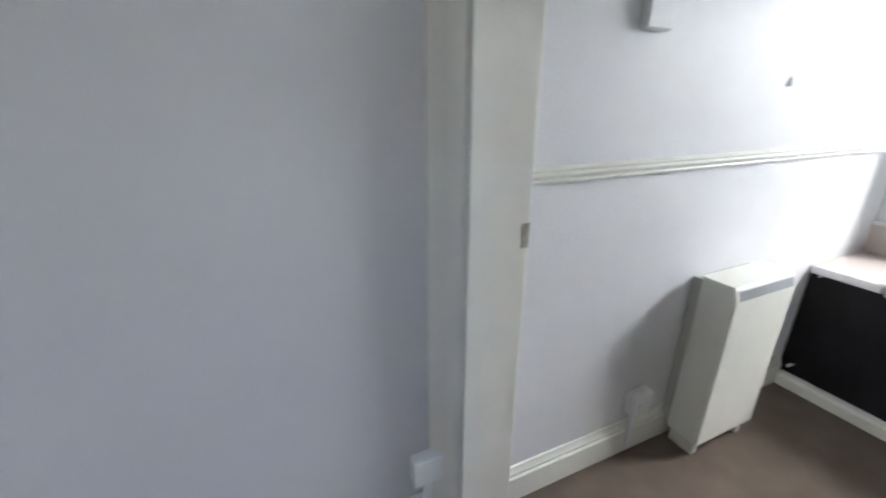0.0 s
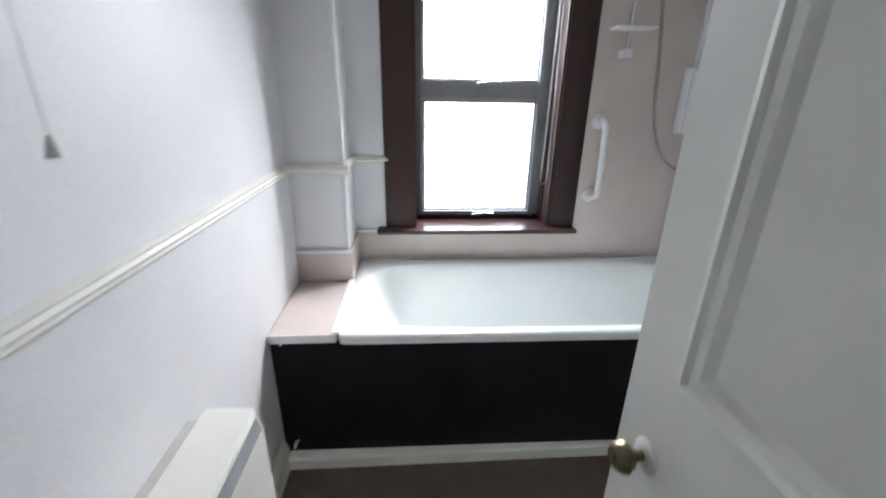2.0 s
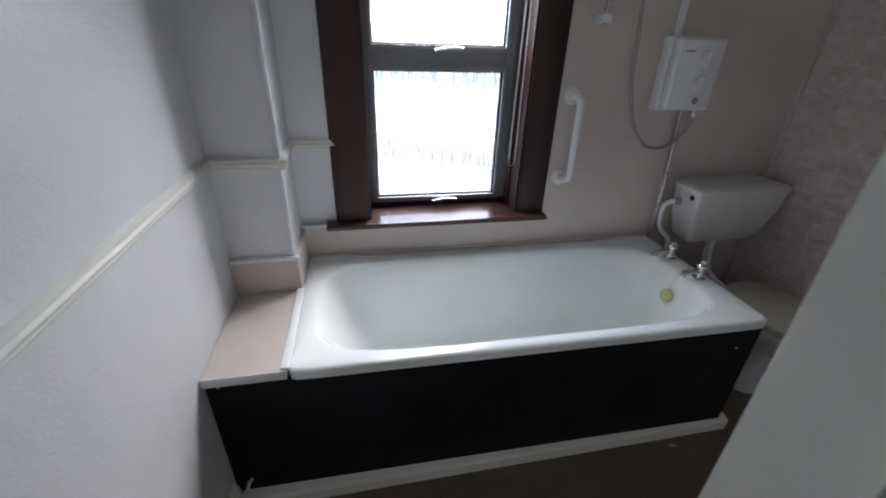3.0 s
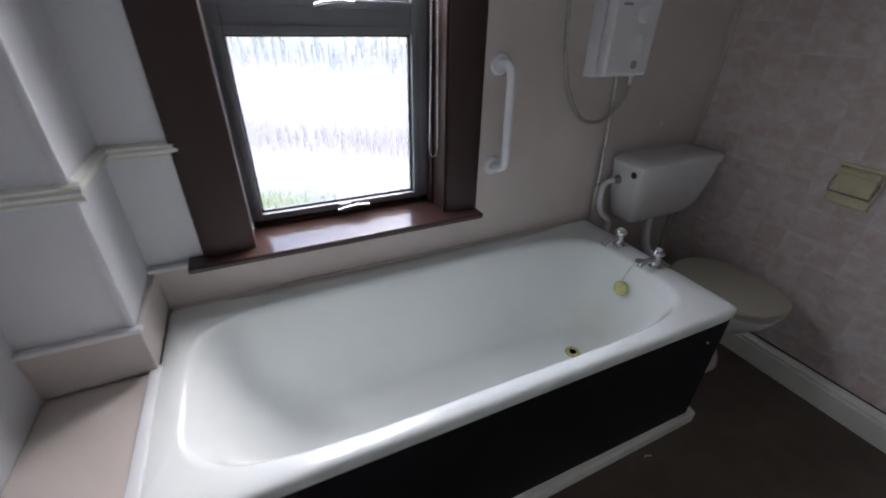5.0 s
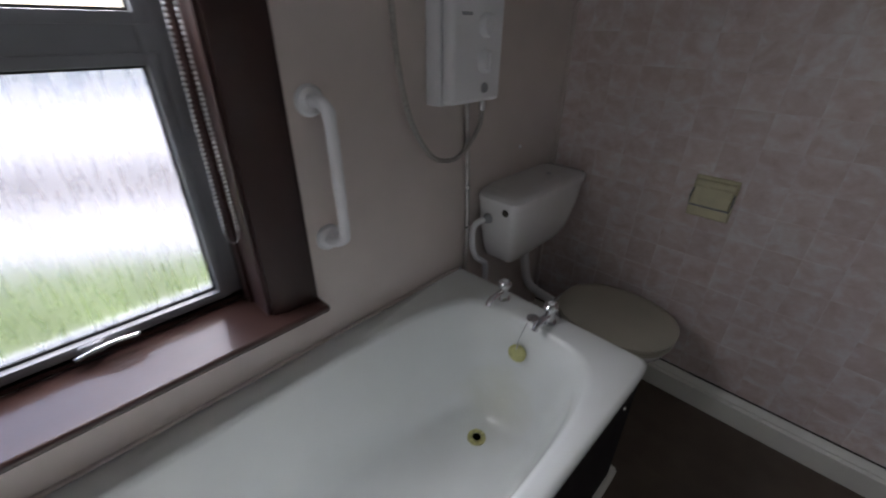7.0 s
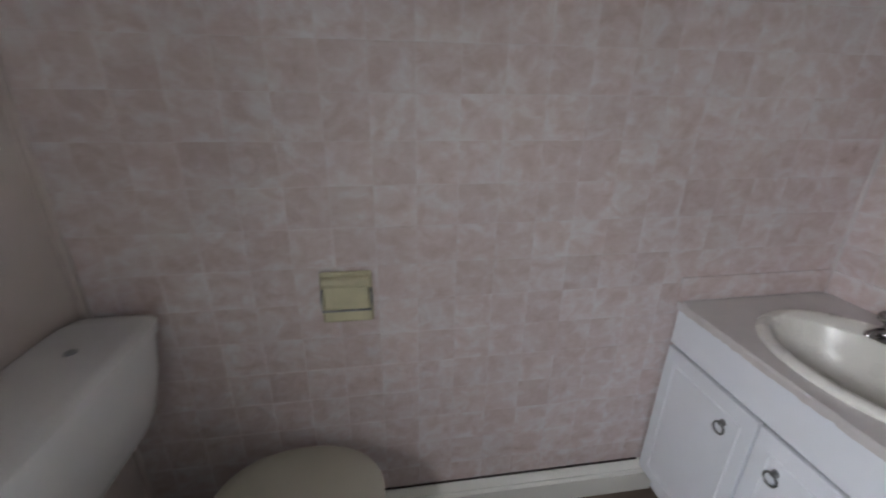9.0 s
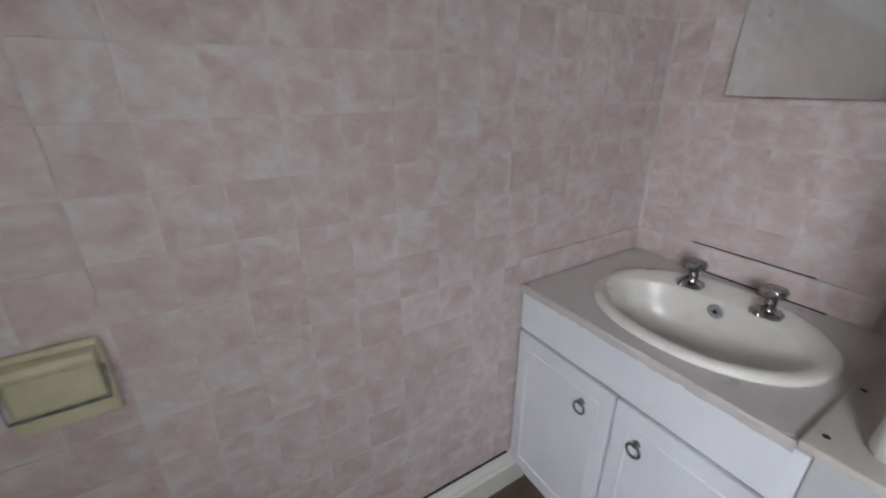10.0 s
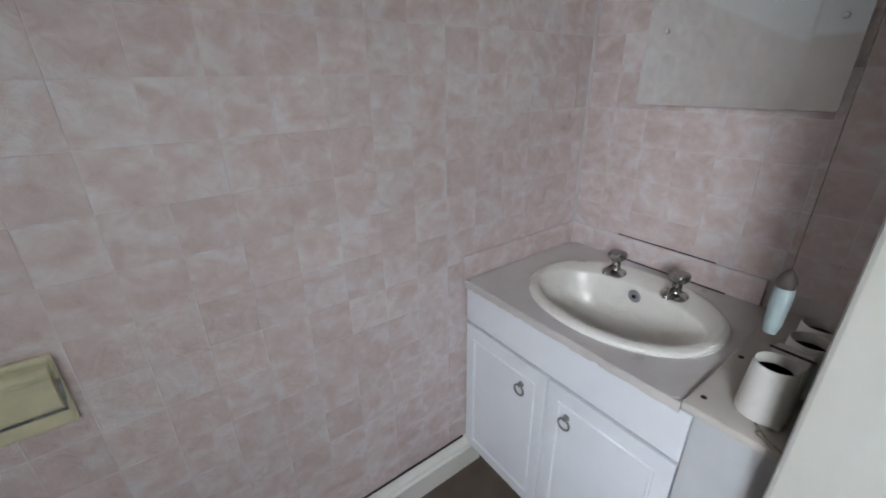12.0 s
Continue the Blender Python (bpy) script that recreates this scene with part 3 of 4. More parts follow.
tub.append(rect_ring(BX0 + 0.012, BX1, BY0 + 0.012, BY1, RIM - 0.04, 40))
tub.append(rect_ring(BX0 + 0.002, BX1, BY0 + 0.002, BY1, RIM - 0.036, 40))
tub.append(rect_ring(BX0, BX1, BY0, BY1, RIM - 0.012, 40))
tub.append(rect_ring(BX0 + 0.004, BX1, BY0 + 0.004, BY1, RIM - 0.003, 40))
tub.append(rect_ring(BX0 + 0.014, BX1 - 0.002, BY0 + 0.012, BY1 - 0.002, RIM, 36))
for x0, x1, y0, y1, z, r in ((2.141, 2.736, -0.828, 0.714, RIM, 5.0), (2.151, 2.727, -0.818, 0.702, RIM - 0.006, 4.9), (2.160, 2.719, -0.810, 0.690, RIM - 0.02, 4.8),
                             (2.177, 2.704, -0.804, 0.660, RIM - 0.08, 4.6), (2.20, 2.688, -0.794, 0.605, RIM - 0.20, 4.0), (2.228, 2.668, -0.780, 0.54, RIM - 0.30, 3.7),
                             (2.252, 2.642, -0.752, 0.48, RIM - 0.37, 3.4), (2.285, 2.61, -0.728, 0.40, RIM - 0.408, 3.2), (2.33, 2.565, -0.68, 0.30, RIM - 0.422, 3.0), (2.41, 2.50, -0.62, 0.10, RIM - 0.425, 2.6)):
    tub.append(rect_ring(x0, x1, y0, y1, z, r))


def skewed(bm):
    """The bath stands a little further out from the wall at its tap end."""
    for v in bm.verts:
        v.co.x -= 0.020 * (BY1 - v.co.y) / (BY1 - BY0) * (BX1 - v.co.x) / (BX1 - BX0)
    return bm


part("tub", skewed(loft(tub, False, True)), ENAMEL, bath, sharp=60)
part("drain", turned([(0.0, 0.001), (0.016, 0.001), (0.019, 0.004), (0.030, 0.005), (0.033, 0.0)], (2.465, -0.635, RIM - 0.4245), "z", 28), GREEN_BRASS, bath, "tarnished drain ring")
part("drain_hole", turned([(0.0, 0.0), (0.014, 0.0)], (2.465, -0.635, RIM - 0.4205), "z", 20), DARK, bath)
part("overflow", turned([(0, 0.004), (0.012, 0.005), (0.020, 0.004), (0.022, 0.0)], (2.43, -0.845, RIM - 0.001), "z", 20), CHROME, bath)
plug = part("plug", turned([(0.0, 0.015), (0.024, 0.014), (0.031, 0.008), (0.029, 0.0), (0.0, 0.0)], (0, 0, 0), "z", 24), PLUG_RUBBER, bath, "yellow-green rubber plug hung on its chain")
plug.matrix_local = pose(2.437, -0.789, 0.455, -76, 0, 12)
part("plug_chain", tube([(2.430, -0.812, RIM), (2.434, -0.798, RIM - 0.03), (2.438, -0.787, 0.51), (2.438, -0.780, 0.475)], 0.002, 6, smooth_steps=4), CHROME, bath)
for x in (2.565, 2.385):
    tap = thing("bath_tap", "chrome pillar tap on the bath's rim", "tap", (x, -0.865, RIM), "bath taps")
    part("tap_body", turned([(0.024, 0.0), (0.025, 0.006), (0.017, 0.012), (0.015, 0.04), (0.017, 0.048), (0.012, 0.056), (0.0, 0.056)], (0, 0, 0)), CHROME, tap)
    part("spout", tube([(0, 0.005, 0.03), (0, 0.04, 0.034), (0, 0.075, 0.028), (0, 0.085, 0.014)], 0.011, 12, smooth_steps=4), CHROME, tap)
    head = part("tap_head", turned([(0.010, 0.044), (0.013, 0.050), (0.023, 0.053), (0.024, 0.064), (0.018, 0.071), (0.0, 0.073)], (0, 0, 0), k=10), CHROME, tap)
    part("tap_cap", turned([(0.011, 0.072), (0.010, 0.076), (0.0, 0.077)], (0, 0, 0)), WHITE_PLASTIC, head)
panel = bath
part("front_panel", skewed(box(2.113, 2.121, BY0 + 0.012, N - 0.003, 0.045, RIM - 0.03, 0.001)), BLACK_PANEL, panel, "plain black bath panel")
part("end_panel", box(2.121, E, BY0 + 0.014, BY0 + 0.022, -0.012, RIM - 0.04), BLACK_PANEL, panel, "plain black bath panel")
part("plinth", prism([(2.121, -0.012), (2.079, -0.012), (2.077, 0.034), (2.085, 0.044), (2.108, 0.049), (2.121, 0.049)], "y", -0.946, N - 0.02), CREAM_GLOSS, panel, "off-white painted plinth strip")
for y, z in ((0.945, 0.10), (0.96, 0.535), (-0.83, 0.44)):
    part("screw", skewed(turned([(0.0, -0.005), (0.005, -0.005), (0.007, 0.0)], (2.113, y, z), "x", 12)), CHROME, panel)
part("corner_clip", box(2.084, 2.114, 0.948, 0.958, 0.088, 0.102, 0.003), WHITE_PLASTIC, panel, "small white plastic fixing clip")
shelf = thing("bath_shelf", "pink laminate shelf at the head of the bath with white edging", "shelf", (2.3, 0.88, RIM))
shelf.location = (0, 0, 0)
part("board", box(2.106, 2.536, 0.777, N - 0.002, RIM - 0.02, RIM + 0.004, 0.002), LAMINATE, shelf)
part("edging", box(2.100, 2.106, 0.768, N - 0.002, RIM - 0.026, RIM + 0.006, 0.002), WHITE_PLASTIC, shelf, "white edging strip")
part("bearer", box(2.125, 2.2, 0.79, N - 0.004, -0.012, RIM - 0.02), BLACK_PANEL, shelf)

# ---- shower ----
unit = thing("shower_unit", "white electric shower box with two dials", "shower", (E - 0.005, -0.853, 1.197))
part("housing", prism([(-0.115, 0), (0.115, 0), (0.115, 0.285), (-0.115, 0.285)], "x", -0.055, 0, 0.006), WHITE_PLASTIC, unit)
part("front_cover", box(-0.098, -0.055, -0.108, 0.108, 0.006, 0.279, 0.012, 3), WHITE_PLASTIC, unit)
for y, z in ((-0.025, 0.205), (-0.025, 0.115)):
    d = part("dial", turned([(0.0, -0.022), (0.026, -0.021), (0.029, -0.016), (0.031, 0.0)], (-0.098, y, z), "x", 28), WHITE_PLASTIC, unit)
    part("pointer", box(-0.124, -0.119, y - 0.004, y + 0.004, z - 0.024, z + 0.024, 0.002), WHITE_PLASTIC, d)
part("button", turned([(0.0, -0.004), (0.013, -0.004), (0.015, 0.0)], (-0.098, -0.030, 0.045), "x", 20), GREY_PLASTIC, unit, "dark grey push button")
part("label_strip", box(-0.0992, -0.098, 0.035, 0.075, 0.228, 0.236), GREY_PLASTIC, unit)
part("hose_nut", turned([(0.010, -0.03), (0.012, -0.024), (0.012, 0.0)], (-0.05, -0.085, 0.0), "z", 14), CHROME, unit)
hose = thing("shower_hose", "flexible chrome shower hose hanging in a loop", "shower hose", (E, 0, 0))
part("hose", tube([(-0.055, -0.938, 1.175), (-0.055, -0.93, 1.12), (-0.05, -0.87, 1.05), (-0.05, -0.80, 1.03), (-0.045, -0.72, 1.06), (-0.045, -0.645, 1.17), (-0.045, -0.605, 1.32), (-0.05, -0.585, 1.5), (-0.055, -0.55, 1.72), (-0.06, -0.50, 1.9), (-0.06, -0.45, 2.0)], 0.0075, 10, smooth_steps=8), STEEL, hose)
rail = thing("shower_rail", "chrome riser rail with a clear soap tray", "shower rail", (E - 0.005, -0.43, 1.53))
part("pole", tube([(-0.05, 0, -0.02), (-0.05, 0, 0.60)], 0.009, 12), CHROME, rail)
for z in (0.0, 0.56):
    part("bracket", box(-0.062, 0, -0.02, 0.02, z - 0.016, z + 0.016, 0.006), WHITE_PLASTIC, rail)
part("soap_tray", box(-0.12, -0.03, -0.085, 0.085, 0.09, 0.098, 0.003), WHITE_PLASTIC, rail, "white plastic soap tray")
part("handset_holder", turned([(0.012, -0.03), (0.022, -0.02), (0.022, 0.03), (0.012, 0.04)], (-0.05, 0, 0.50), "z", 16), CHROME, rail)
pipe = thing("water_pipe", "painted water pipe rising from behind the bath", "pipe", (E, 0, 0))
part("pipe", tube([(-0.022, -0.930, 0.56), (-0.022, -0.926, 0.80), (-0.022, -0.916, 1.0), (-0.022, -0.900, 1.20)], 0.0088, 12), DULL_CHROME, pipe)

# ---- grab rail ----
grab = thing("grab_rail", "white ribbed plastic grab rail on the wall sheet", "grab rail", (E - 0.005, -0.38, 1.072))
bar = bmesh.new()
tube([(-0.004, 0.01, 0.175), (-0.035, 0.008, 0.178), (-0.055, 0.0, 0.165), (-0.06, -0.004, 0.13), (-0.06, -0.008, -0.13), (-0.055, -0.004, -0.165), (-0.035, 0.006, -0.176), (-0.004, 0.008, -0.175)], 0.015, 14, bar, 5)
for v in bar.verts:
    k = 1 + 0.09 * math.sin(v.co.z * 95) + 0.05 * math.sin(v.co.z * 171 + 1)
    v.co.y = v.co.y * 1.0 + (v.co.y + 0.004) * (k - 1)
part("bar", bar, WHITE_PLASTIC, grab)
for z in (0.175, -0.175):
    part("flange", turned([(0.0, -0.012), (0.030, -0.010), (0.036, -0.004), (0.037, 0.0)], (0, 0.008, z), "x", 24), WHITE_PLASTIC, grab)

# ---- toilet ----
wc = thing("toilet", "white ceramic toilet with a closed beige lid", "toilet", (2.35, -1.27, 0))
wc.location = (0, 0, 0)
WY = -1.27
bowl = [oval(2.36, WY, 0.135, 0.105, -0.012, 3, 40), oval(2.36, WY, 0.13, 0.10, 0.03, 3, 40), oval(2.36, WY, 0.105, 0.085, 0.10, 2.4, 40), oval(2.35, WY, 0.11, 0.09, 0.20, 2.2, 40),
        oval(2.325, WY, 0.165, 0.13, 0.28, 2.1, 40), oval(2.31, WY, 0.20, 0.165, 0.34, 2.1, 40), oval(2.305, WY, 0.21, 0.175, 0.375, 2.1, 40), oval(2.305, WY, 0.208, 0.173, 0.385, 2.1, 40)]
part("pan", loft(bowl), CERAMIC, wc)
part("pan_back", box(2.42, 2.57, WY - 0.07, WY + 0.07, 0.29, 0.372, 0.02, 3), CERAMIC, wc)
part("outlet", tube([(2.44, WY, 0.16), (2.6, WY, 0.15), (2.72, WY, 0.10), (2.72, WY, -0.012)], 0.055, 16, smooth_steps=5), CERAMIC, wc)


def seat_ring(z, grow):
    return [(x + (0.012 if x > 2.4 else 0), y, z) for x, y, z in oval(2.30, WY, 0.212 + grow, 0.182 + grow, z, 2.25, 48)]


part("seat", loft([seat_ring(0.387, -0.01), seat_ring(0.39, 0), seat_ring(0.402, 0), seat_ring(0.405, -0.006)]), SEAT, wc, "beige plastic seat")
part("lid", loft([seat_ring(0.409, -0.004), seat_ring(0.412, 0.002), seat_ring(0.424, 0.002), seat_ring(0.430, -0.008), seat_ring(0.433, -0.03), seat_ring(0.434, -0.10)]), SEAT, wc, "closed beige plastic lid")
for dy in (0.07, -0.07):
    part("hinge", turned([(0.012, 0.0), (0.012, 0.03), (0.0, 0.032)], (2.52, WY + dy * 0.8, 0.37), "z", 14), SEAT, wc)
cis = thing("cistern", "white ceramic low-level cistern with a domed lid", "cistern", (0, 0, 0))
CY = -1.245
tank = []
for z, x0, yy in ((0.578, 2.69, 0.175), (0.583, 2.677, 0.19), (0.63, 2.655, 0.212), (0.74, 2.636, 0.243), (0.835, 2.628, 0.256)):
    tank.append(oval((x0 + E - 0.006) / 2, CY, (E - 0.006 - x0) / 2, yy, z, 9, 64))
part("tank", loft(tank), CERAMIC, cis)
lid = []
for z, g in ((0.835, -0.003), (0.837, 0.001), (0.858, 0.002), (0.867, -0.005), (0.873, -0.022), (0.877, -0.055)):
    lid.append(oval((2.622 - g + E - 0.006) / 2, CY, (E - 0.006 - 2.622 + g) / 2, 0.262 + g, z, 8, 64))
part("lid", loft(lid), CERAMIC, cis)
part("lid_knob", turned([(0.012, 0.0), (0.011, 0.003), (0.0, 0.004)], (2.72, CY - 0.09, 0.877), "z", 16), GREY_PLASTIC, cis)
part("lever_hole", turned([(0.0, 0.003), (0.012, 0.003), (0.014, 0.0)], (2.676, CY + 0.2545, 0.818), "y", 18), DARK, cis)
part("inlet_nut", turned([(0.010, 0.022), (0.014, 0.018), (0.019, 0.006), (0.021, 0.0)], (2.752, CY + 0.252, 0.775), "y", 16), GREY_PLASTIC, cis)
part("inlet_pipe", tube([(2.752, CY + 0.262, 0.775), (2.768, -0.962, 0.766), (2.781, -0.946, 0.742), (2.783, -0.943, 0.70), (2.781, -0.948, 0.65), (2.777, -0.970, 0.605), (2.774, -1.002, 0.578), (2.772, -1.022, 0.55), (2.772, -1.026, 0.46), (2.772, -1.026, 0.30)], 0.0115, 12, smooth_steps=5), WHITE_PLASTIC, cis, "off-white plastic inlet pipe")
part("flush_pipe", tube([(2.73, CY, 0.585), (2.725, CY, 0.50), (2.70, CY - 0.005, 0.40), (2.65, WY, 0.355), (2.57, WY, 0.345)], 0.019, 14, smooth_steps=5), WHITE_PLASTIC, cis)
part("overflow_stub", tube([(2.70, CY - 0.25, 0.84), (2.69, CY - 0.283, 0.842)], 0.006, 8), CHROME, cis)

# ---- toilet roll holder ----
roll = thing("toilet_roll_holder", "yellowed cream plastic toilet paper holder set in the tiles", "paper holder", (2.168, S, 0.872))
part("plate", box(-0.068, 0.068, 0.0, 0.012, -0.076, 0.076, 0.006, 3), CREAM_PLASTIC, roll)
part("hood", prism([(0.012, 0.045), (0.032, 0.04), (0.036, 0.052), (0.03, 0.062), (0.012, 0.066)], "x", -0.062, 0.062, 0.002), CREAM_PLASTIC, roll)
part("flap", box(-0.058, 0.058, 0.016, 0.022, -0.03, 0.042, 0.002), CREAM_PLASTIC, roll)
part("bar", tube([(-0.064, 0.014, 0.028), (-0.066, 0.028, 0.0), (-0.064, 0.03, -0.029), (0.064, 0.03, -0.029), (0.066, 0.028, 0.0), (0.064, 0.014, 0.028)], 0.003, 8), IRON, roll, "dark metal retaining bar")

# ---- heater ----
heater = thing("storage_heater", "ivory electric panel heater standing against the wall", "heater", (1.48, 0.92, 0))
heater.location = (0, 0, 0)
part("body", prism([(0.962, 0.05), (0.962, 0.682), (0.860, 0.682), (0.855, 0.678), (0.842, 0.630), (0.842, 0.05)], "x", 1.308, 1.638, 0.006), HEATER_METAL, heater)
part("top_plate", box(1.306, 1.640, 0.858, 0.965, 0.680, 0.686, 0.0025), HEATER_METAL, heater)
part("grille", prism([(0.8440, 0.638), (0.8525, 0.669), (0.8505, 0.6700), (0.8420, 0.6390)], "x", 1.333, 1.625), GREY_PLASTIC, heater, "grey air outlet grille")
part("back_box", box(1.320, 1.628, 0.964, N - 0.001, 0.06, 0.668), GREY_CREAM, heater)
for x in (1.34, 1.60):
    part("foot", box(x - 0.015, x + 0.015, 0.86, 0.955, -0.012, 0.055, 0.003), HEATER_METAL, heater)
spur = thing("fused_spur", "white fused switch box above the skirting", "socket", (1.135, N, 0.215))
part("box", box(-0.044, 0.044, -0.035, 0.0, -0.044, 0.044, 0.005), WHITE_PLASTIC, spur)
part("face_plate", box(-0.043, 0.043, -0.045, -0.033, -0.043, 0.043, 0.004), WHITE_PLASTIC, spur)
part("switch", box(-0.02, -0.006, -0.049, -0.044, -0.012, 0.012, 0.002), WHITE_PLASTIC, spur)
part("conduit", box(-0.03, -0.012, -0.032, -0.018, -0.2, -0.04, 0.002), WHITE_PLASTIC, spur)
hall_box = thing("hall_socket", "white surface socket box low on the hall wall", "socket", (0.325, 1.04, 0.235))
part("box", box(-0.043, 0.043, -0.035, 0.0, -0.043, 0.043, 0.004), WHITE_PLASTIC, hall_box)
part("face_plate", box(-0.044, 0.044, -0.042, -0.034, -0.044, 0.044, 0.003), WHITE_PLASTIC, hall_box)
part("conduit", box(-0.012, 0.012, -0.036, -0.021, -0.247, -0.043, 0.002), WHITE_PLASTIC, hall_box)
switch = thing("wall_box", "small white plastic control box on the wall", "control box", (0.932, N, 1.471))
part("box", box(-0.045, 0.045, -0.018, 0.0, -0.075, 0.075, 0.005), WHITE_PLASTIC, switch)
part("face_plate", box(-0.043, 0.043, -0.024, -0.016, -0.072, 0.072, 0.003), WHITE_PLASTIC, switch)
cord = thing("pull_cord", "light pull cord with a small grey bell-shaped end", "pull cord", (1.40, 0.91, TOP))
part("cord", tube([(0, 0, 0), (0, 0, -1.152)], 0.0008, 6), WHITE_PLASTIC, cord)
part("toggle", turned([(0.0, -1.150), (0.003, -1.151), (0.005, -1.156), (0.009, -1.173), (0.010, -1.176), (0.0, -1.176)], (0, 0, 0), "z", 16), PALE_GREY, cord)
part("ceiling_rose", turned([(0.04, 0.0), (0.04, -0.02), (0.02, -0.035), (0.0, -0.036)], (0, 0, 0), "z", 20), WHITE_PLASTIC, cord)

# ---- vanity ----
VX, VY0, VY1, VZ = 1.15, S + 0.01, -0.858, 0.79
VC = -0.836                                          # end of the cupboard under the worktop
van = thing("vanity_unit", "white vanity cupboard with two panelled doors", "vanity", (0, 0, 0))
body = bmesh.new()
box(W, VX - 0.032, VY0, VC, 0.09, 0.60, bm=body)
box(W, VX - 0.018, VY0, VY0 + 0.016, 0.60, VZ - 0.02, bm=body)
box(W, VX - 0.018, VC - 0.016, VC, 0.60, VZ - 0.02, bm=body)
part("body", body, MELAMINE, van)
part("plinth", box(W, VX - 0.06, VY0, VC, -0.012, 0.09), MELAMINE, van)
part("fascia", box(VX - 0.018, VX, VY0, VC, 0.642, VZ - 0.02, 0.002), MELAMINE, van)
vm = -1.177
for y0, y1, ry in ((VY0, vm - 0.004, vm - 0.09), (vm + 0.004, VC - 0.002, vm + 0.072)):
    d = part("door", box(VX - 0.018, VX, y0, y1, 0.095, 0.629, 0.002), MELAMINE, van)
    mo = bmesh.new()
    a, b, c, e = y0 + 0.036, y1 - 0.034, 0.135, 0.583
    loft([[(VX + h, a + q, c + q), (VX + h, b - q, c + q), (VX + h, b - q, e - q), (VX + h, a + q, e - q)] for q, h in ((0, -0.001), (0.002, 0.004), (0.007, 0.005), (0.010, 0.001), (0.013, -0.001))], False, False, mo)
    part("moulding", mo, MELAMINE, d)
    k = bmesh.new()
    tube([(VX + 0.010, ry + 0.017 * math.sin(2 * math.pi * i / 18), 0.547 - 0.017 + 0.017 * math.cos(2 * math.pi * i / 18)) for i in range(19)], 0.0032, 8, k)
    part("ring_pull", k, IRON, d, "dark pewter ring pull")
    part("ring_boss", turned([(0.0, 0.014), (0.006, 0.012), (0.008, 0.004), (0.010, 0.0)], (VX, ry, 0.547), "x", 14), IRON, d)
top = thing("worktop", "grey-lilac laminate worktop with worn front edge", "worktop", (0, 0, 0))
BCX, BCY, BAX, BAY = 0.895, -1.152, 0.218, 0.269
KB = 64
slab = bmesh.new()
tx0, tx1, ty0, ty1 = W, VX + 0.008, VY0, VY1


def square_ring(z):
    out = []
    for i in range(KB):
        a = 2 * math.pi * i / KB
        c, s = math.cos(a), math.sin(a)
        q = min((tx1 - BCX) / c if c > 1e-6 else ((tx0 - BCX) / c if c < -1e-6 else 9), (ty1 - BCY) / s if s > 1e-6 else ((ty0 - BCY) / s if s < -1e-6 else 9))
        out.append((BCX + q * c, BCY + q * s, z))
    return out


loft([oval(BCX, BCY, BAX - 0.02, BAY - 0.02, VZ - 0.02, 2, KB), square_ring(VZ - 0.02), square_ring(VZ), oval(BCX, BCY, BAX - 0.02, BAY - 0.02, VZ, 2, KB)], False, False, slab)
part("slab", slab, WORKTOP, top)
edge_rng = random.Random(11)
edge_rings = []
for i in range(61):
    y = VY0 + (VY1 - VY0) * i / 60
    chip = edge_rng.uniform(0, 0.0035) + (0.006 if edge_rng.random() < 0.07 else 0)
    low = VZ - 0.022 - edge_rng.uniform(0, 0.0025)
    edge_rings.append([(VX + 0.004, y, low + 0.001), (VX + 0.011 - chip, y, low), (VX + 0.013 - chip, y, VZ - 0.004), (VX + 0.009 - chip * 0.5, y, VZ + 0.001), (VX + 0.004, y, VZ + 0.001)])
part("edging", loft(edge_rings), WORKTOP, top, "worn and chipped front edge")
sink = thing("washbasin", "ivory ceramic oval washbasin set in the worktop", "washbasin", (0, 0, 0))
rings = []
for g, dz in ((0.0, 0.0), (0.002, 0.006), (-0.006, 0.014), (-0.018, 0.017), (-0.028, 0.014)):
    rings.append(oval(BCX, BCY, BAX + g, BAY + g, VZ + dz, 2.1, KB))
for ax, ay, dz, sh in ((0.150, 0.236, 0.010, 0.034), (0.144, 0.230, 0.0, 0.034), (0.132, 0.212, -0.05, 0.03), (0.11, 0.178, -0.10, 0.022), (0.075, 0.12, -0.135, 0.012), (0.02, 0.03, -0.145, 0.0)):
    rings.append(oval(BCX + sh, BCY, ax, ay, VZ + dz, 2.1, KB))
part("bowl", loft(rings, False, True), BASIN, sink, sharp=70)
part("overflow", turned([(0.0, 0.002), (0.009, 0.002), (0.015, 0.004), (0.020, 0.0)], (0.797, BCY - 0.006, VZ - 0.022), "x", 20), GREY_PLASTIC, sink, "dull grey overflow ring")
part("overflow_hole", turned([(0.0, 0.0045), (0.006, 0.0045)], (0.797, BCY - 0.006, VZ - 0.022), "x", 14), DARK, sink)
part("drain", turned([(0.0, 0.0), (0.02, 0.002), (0.022, 0.0)], (BCX, BCY, VZ - 0.144), "z", 20), CHROME, sink)
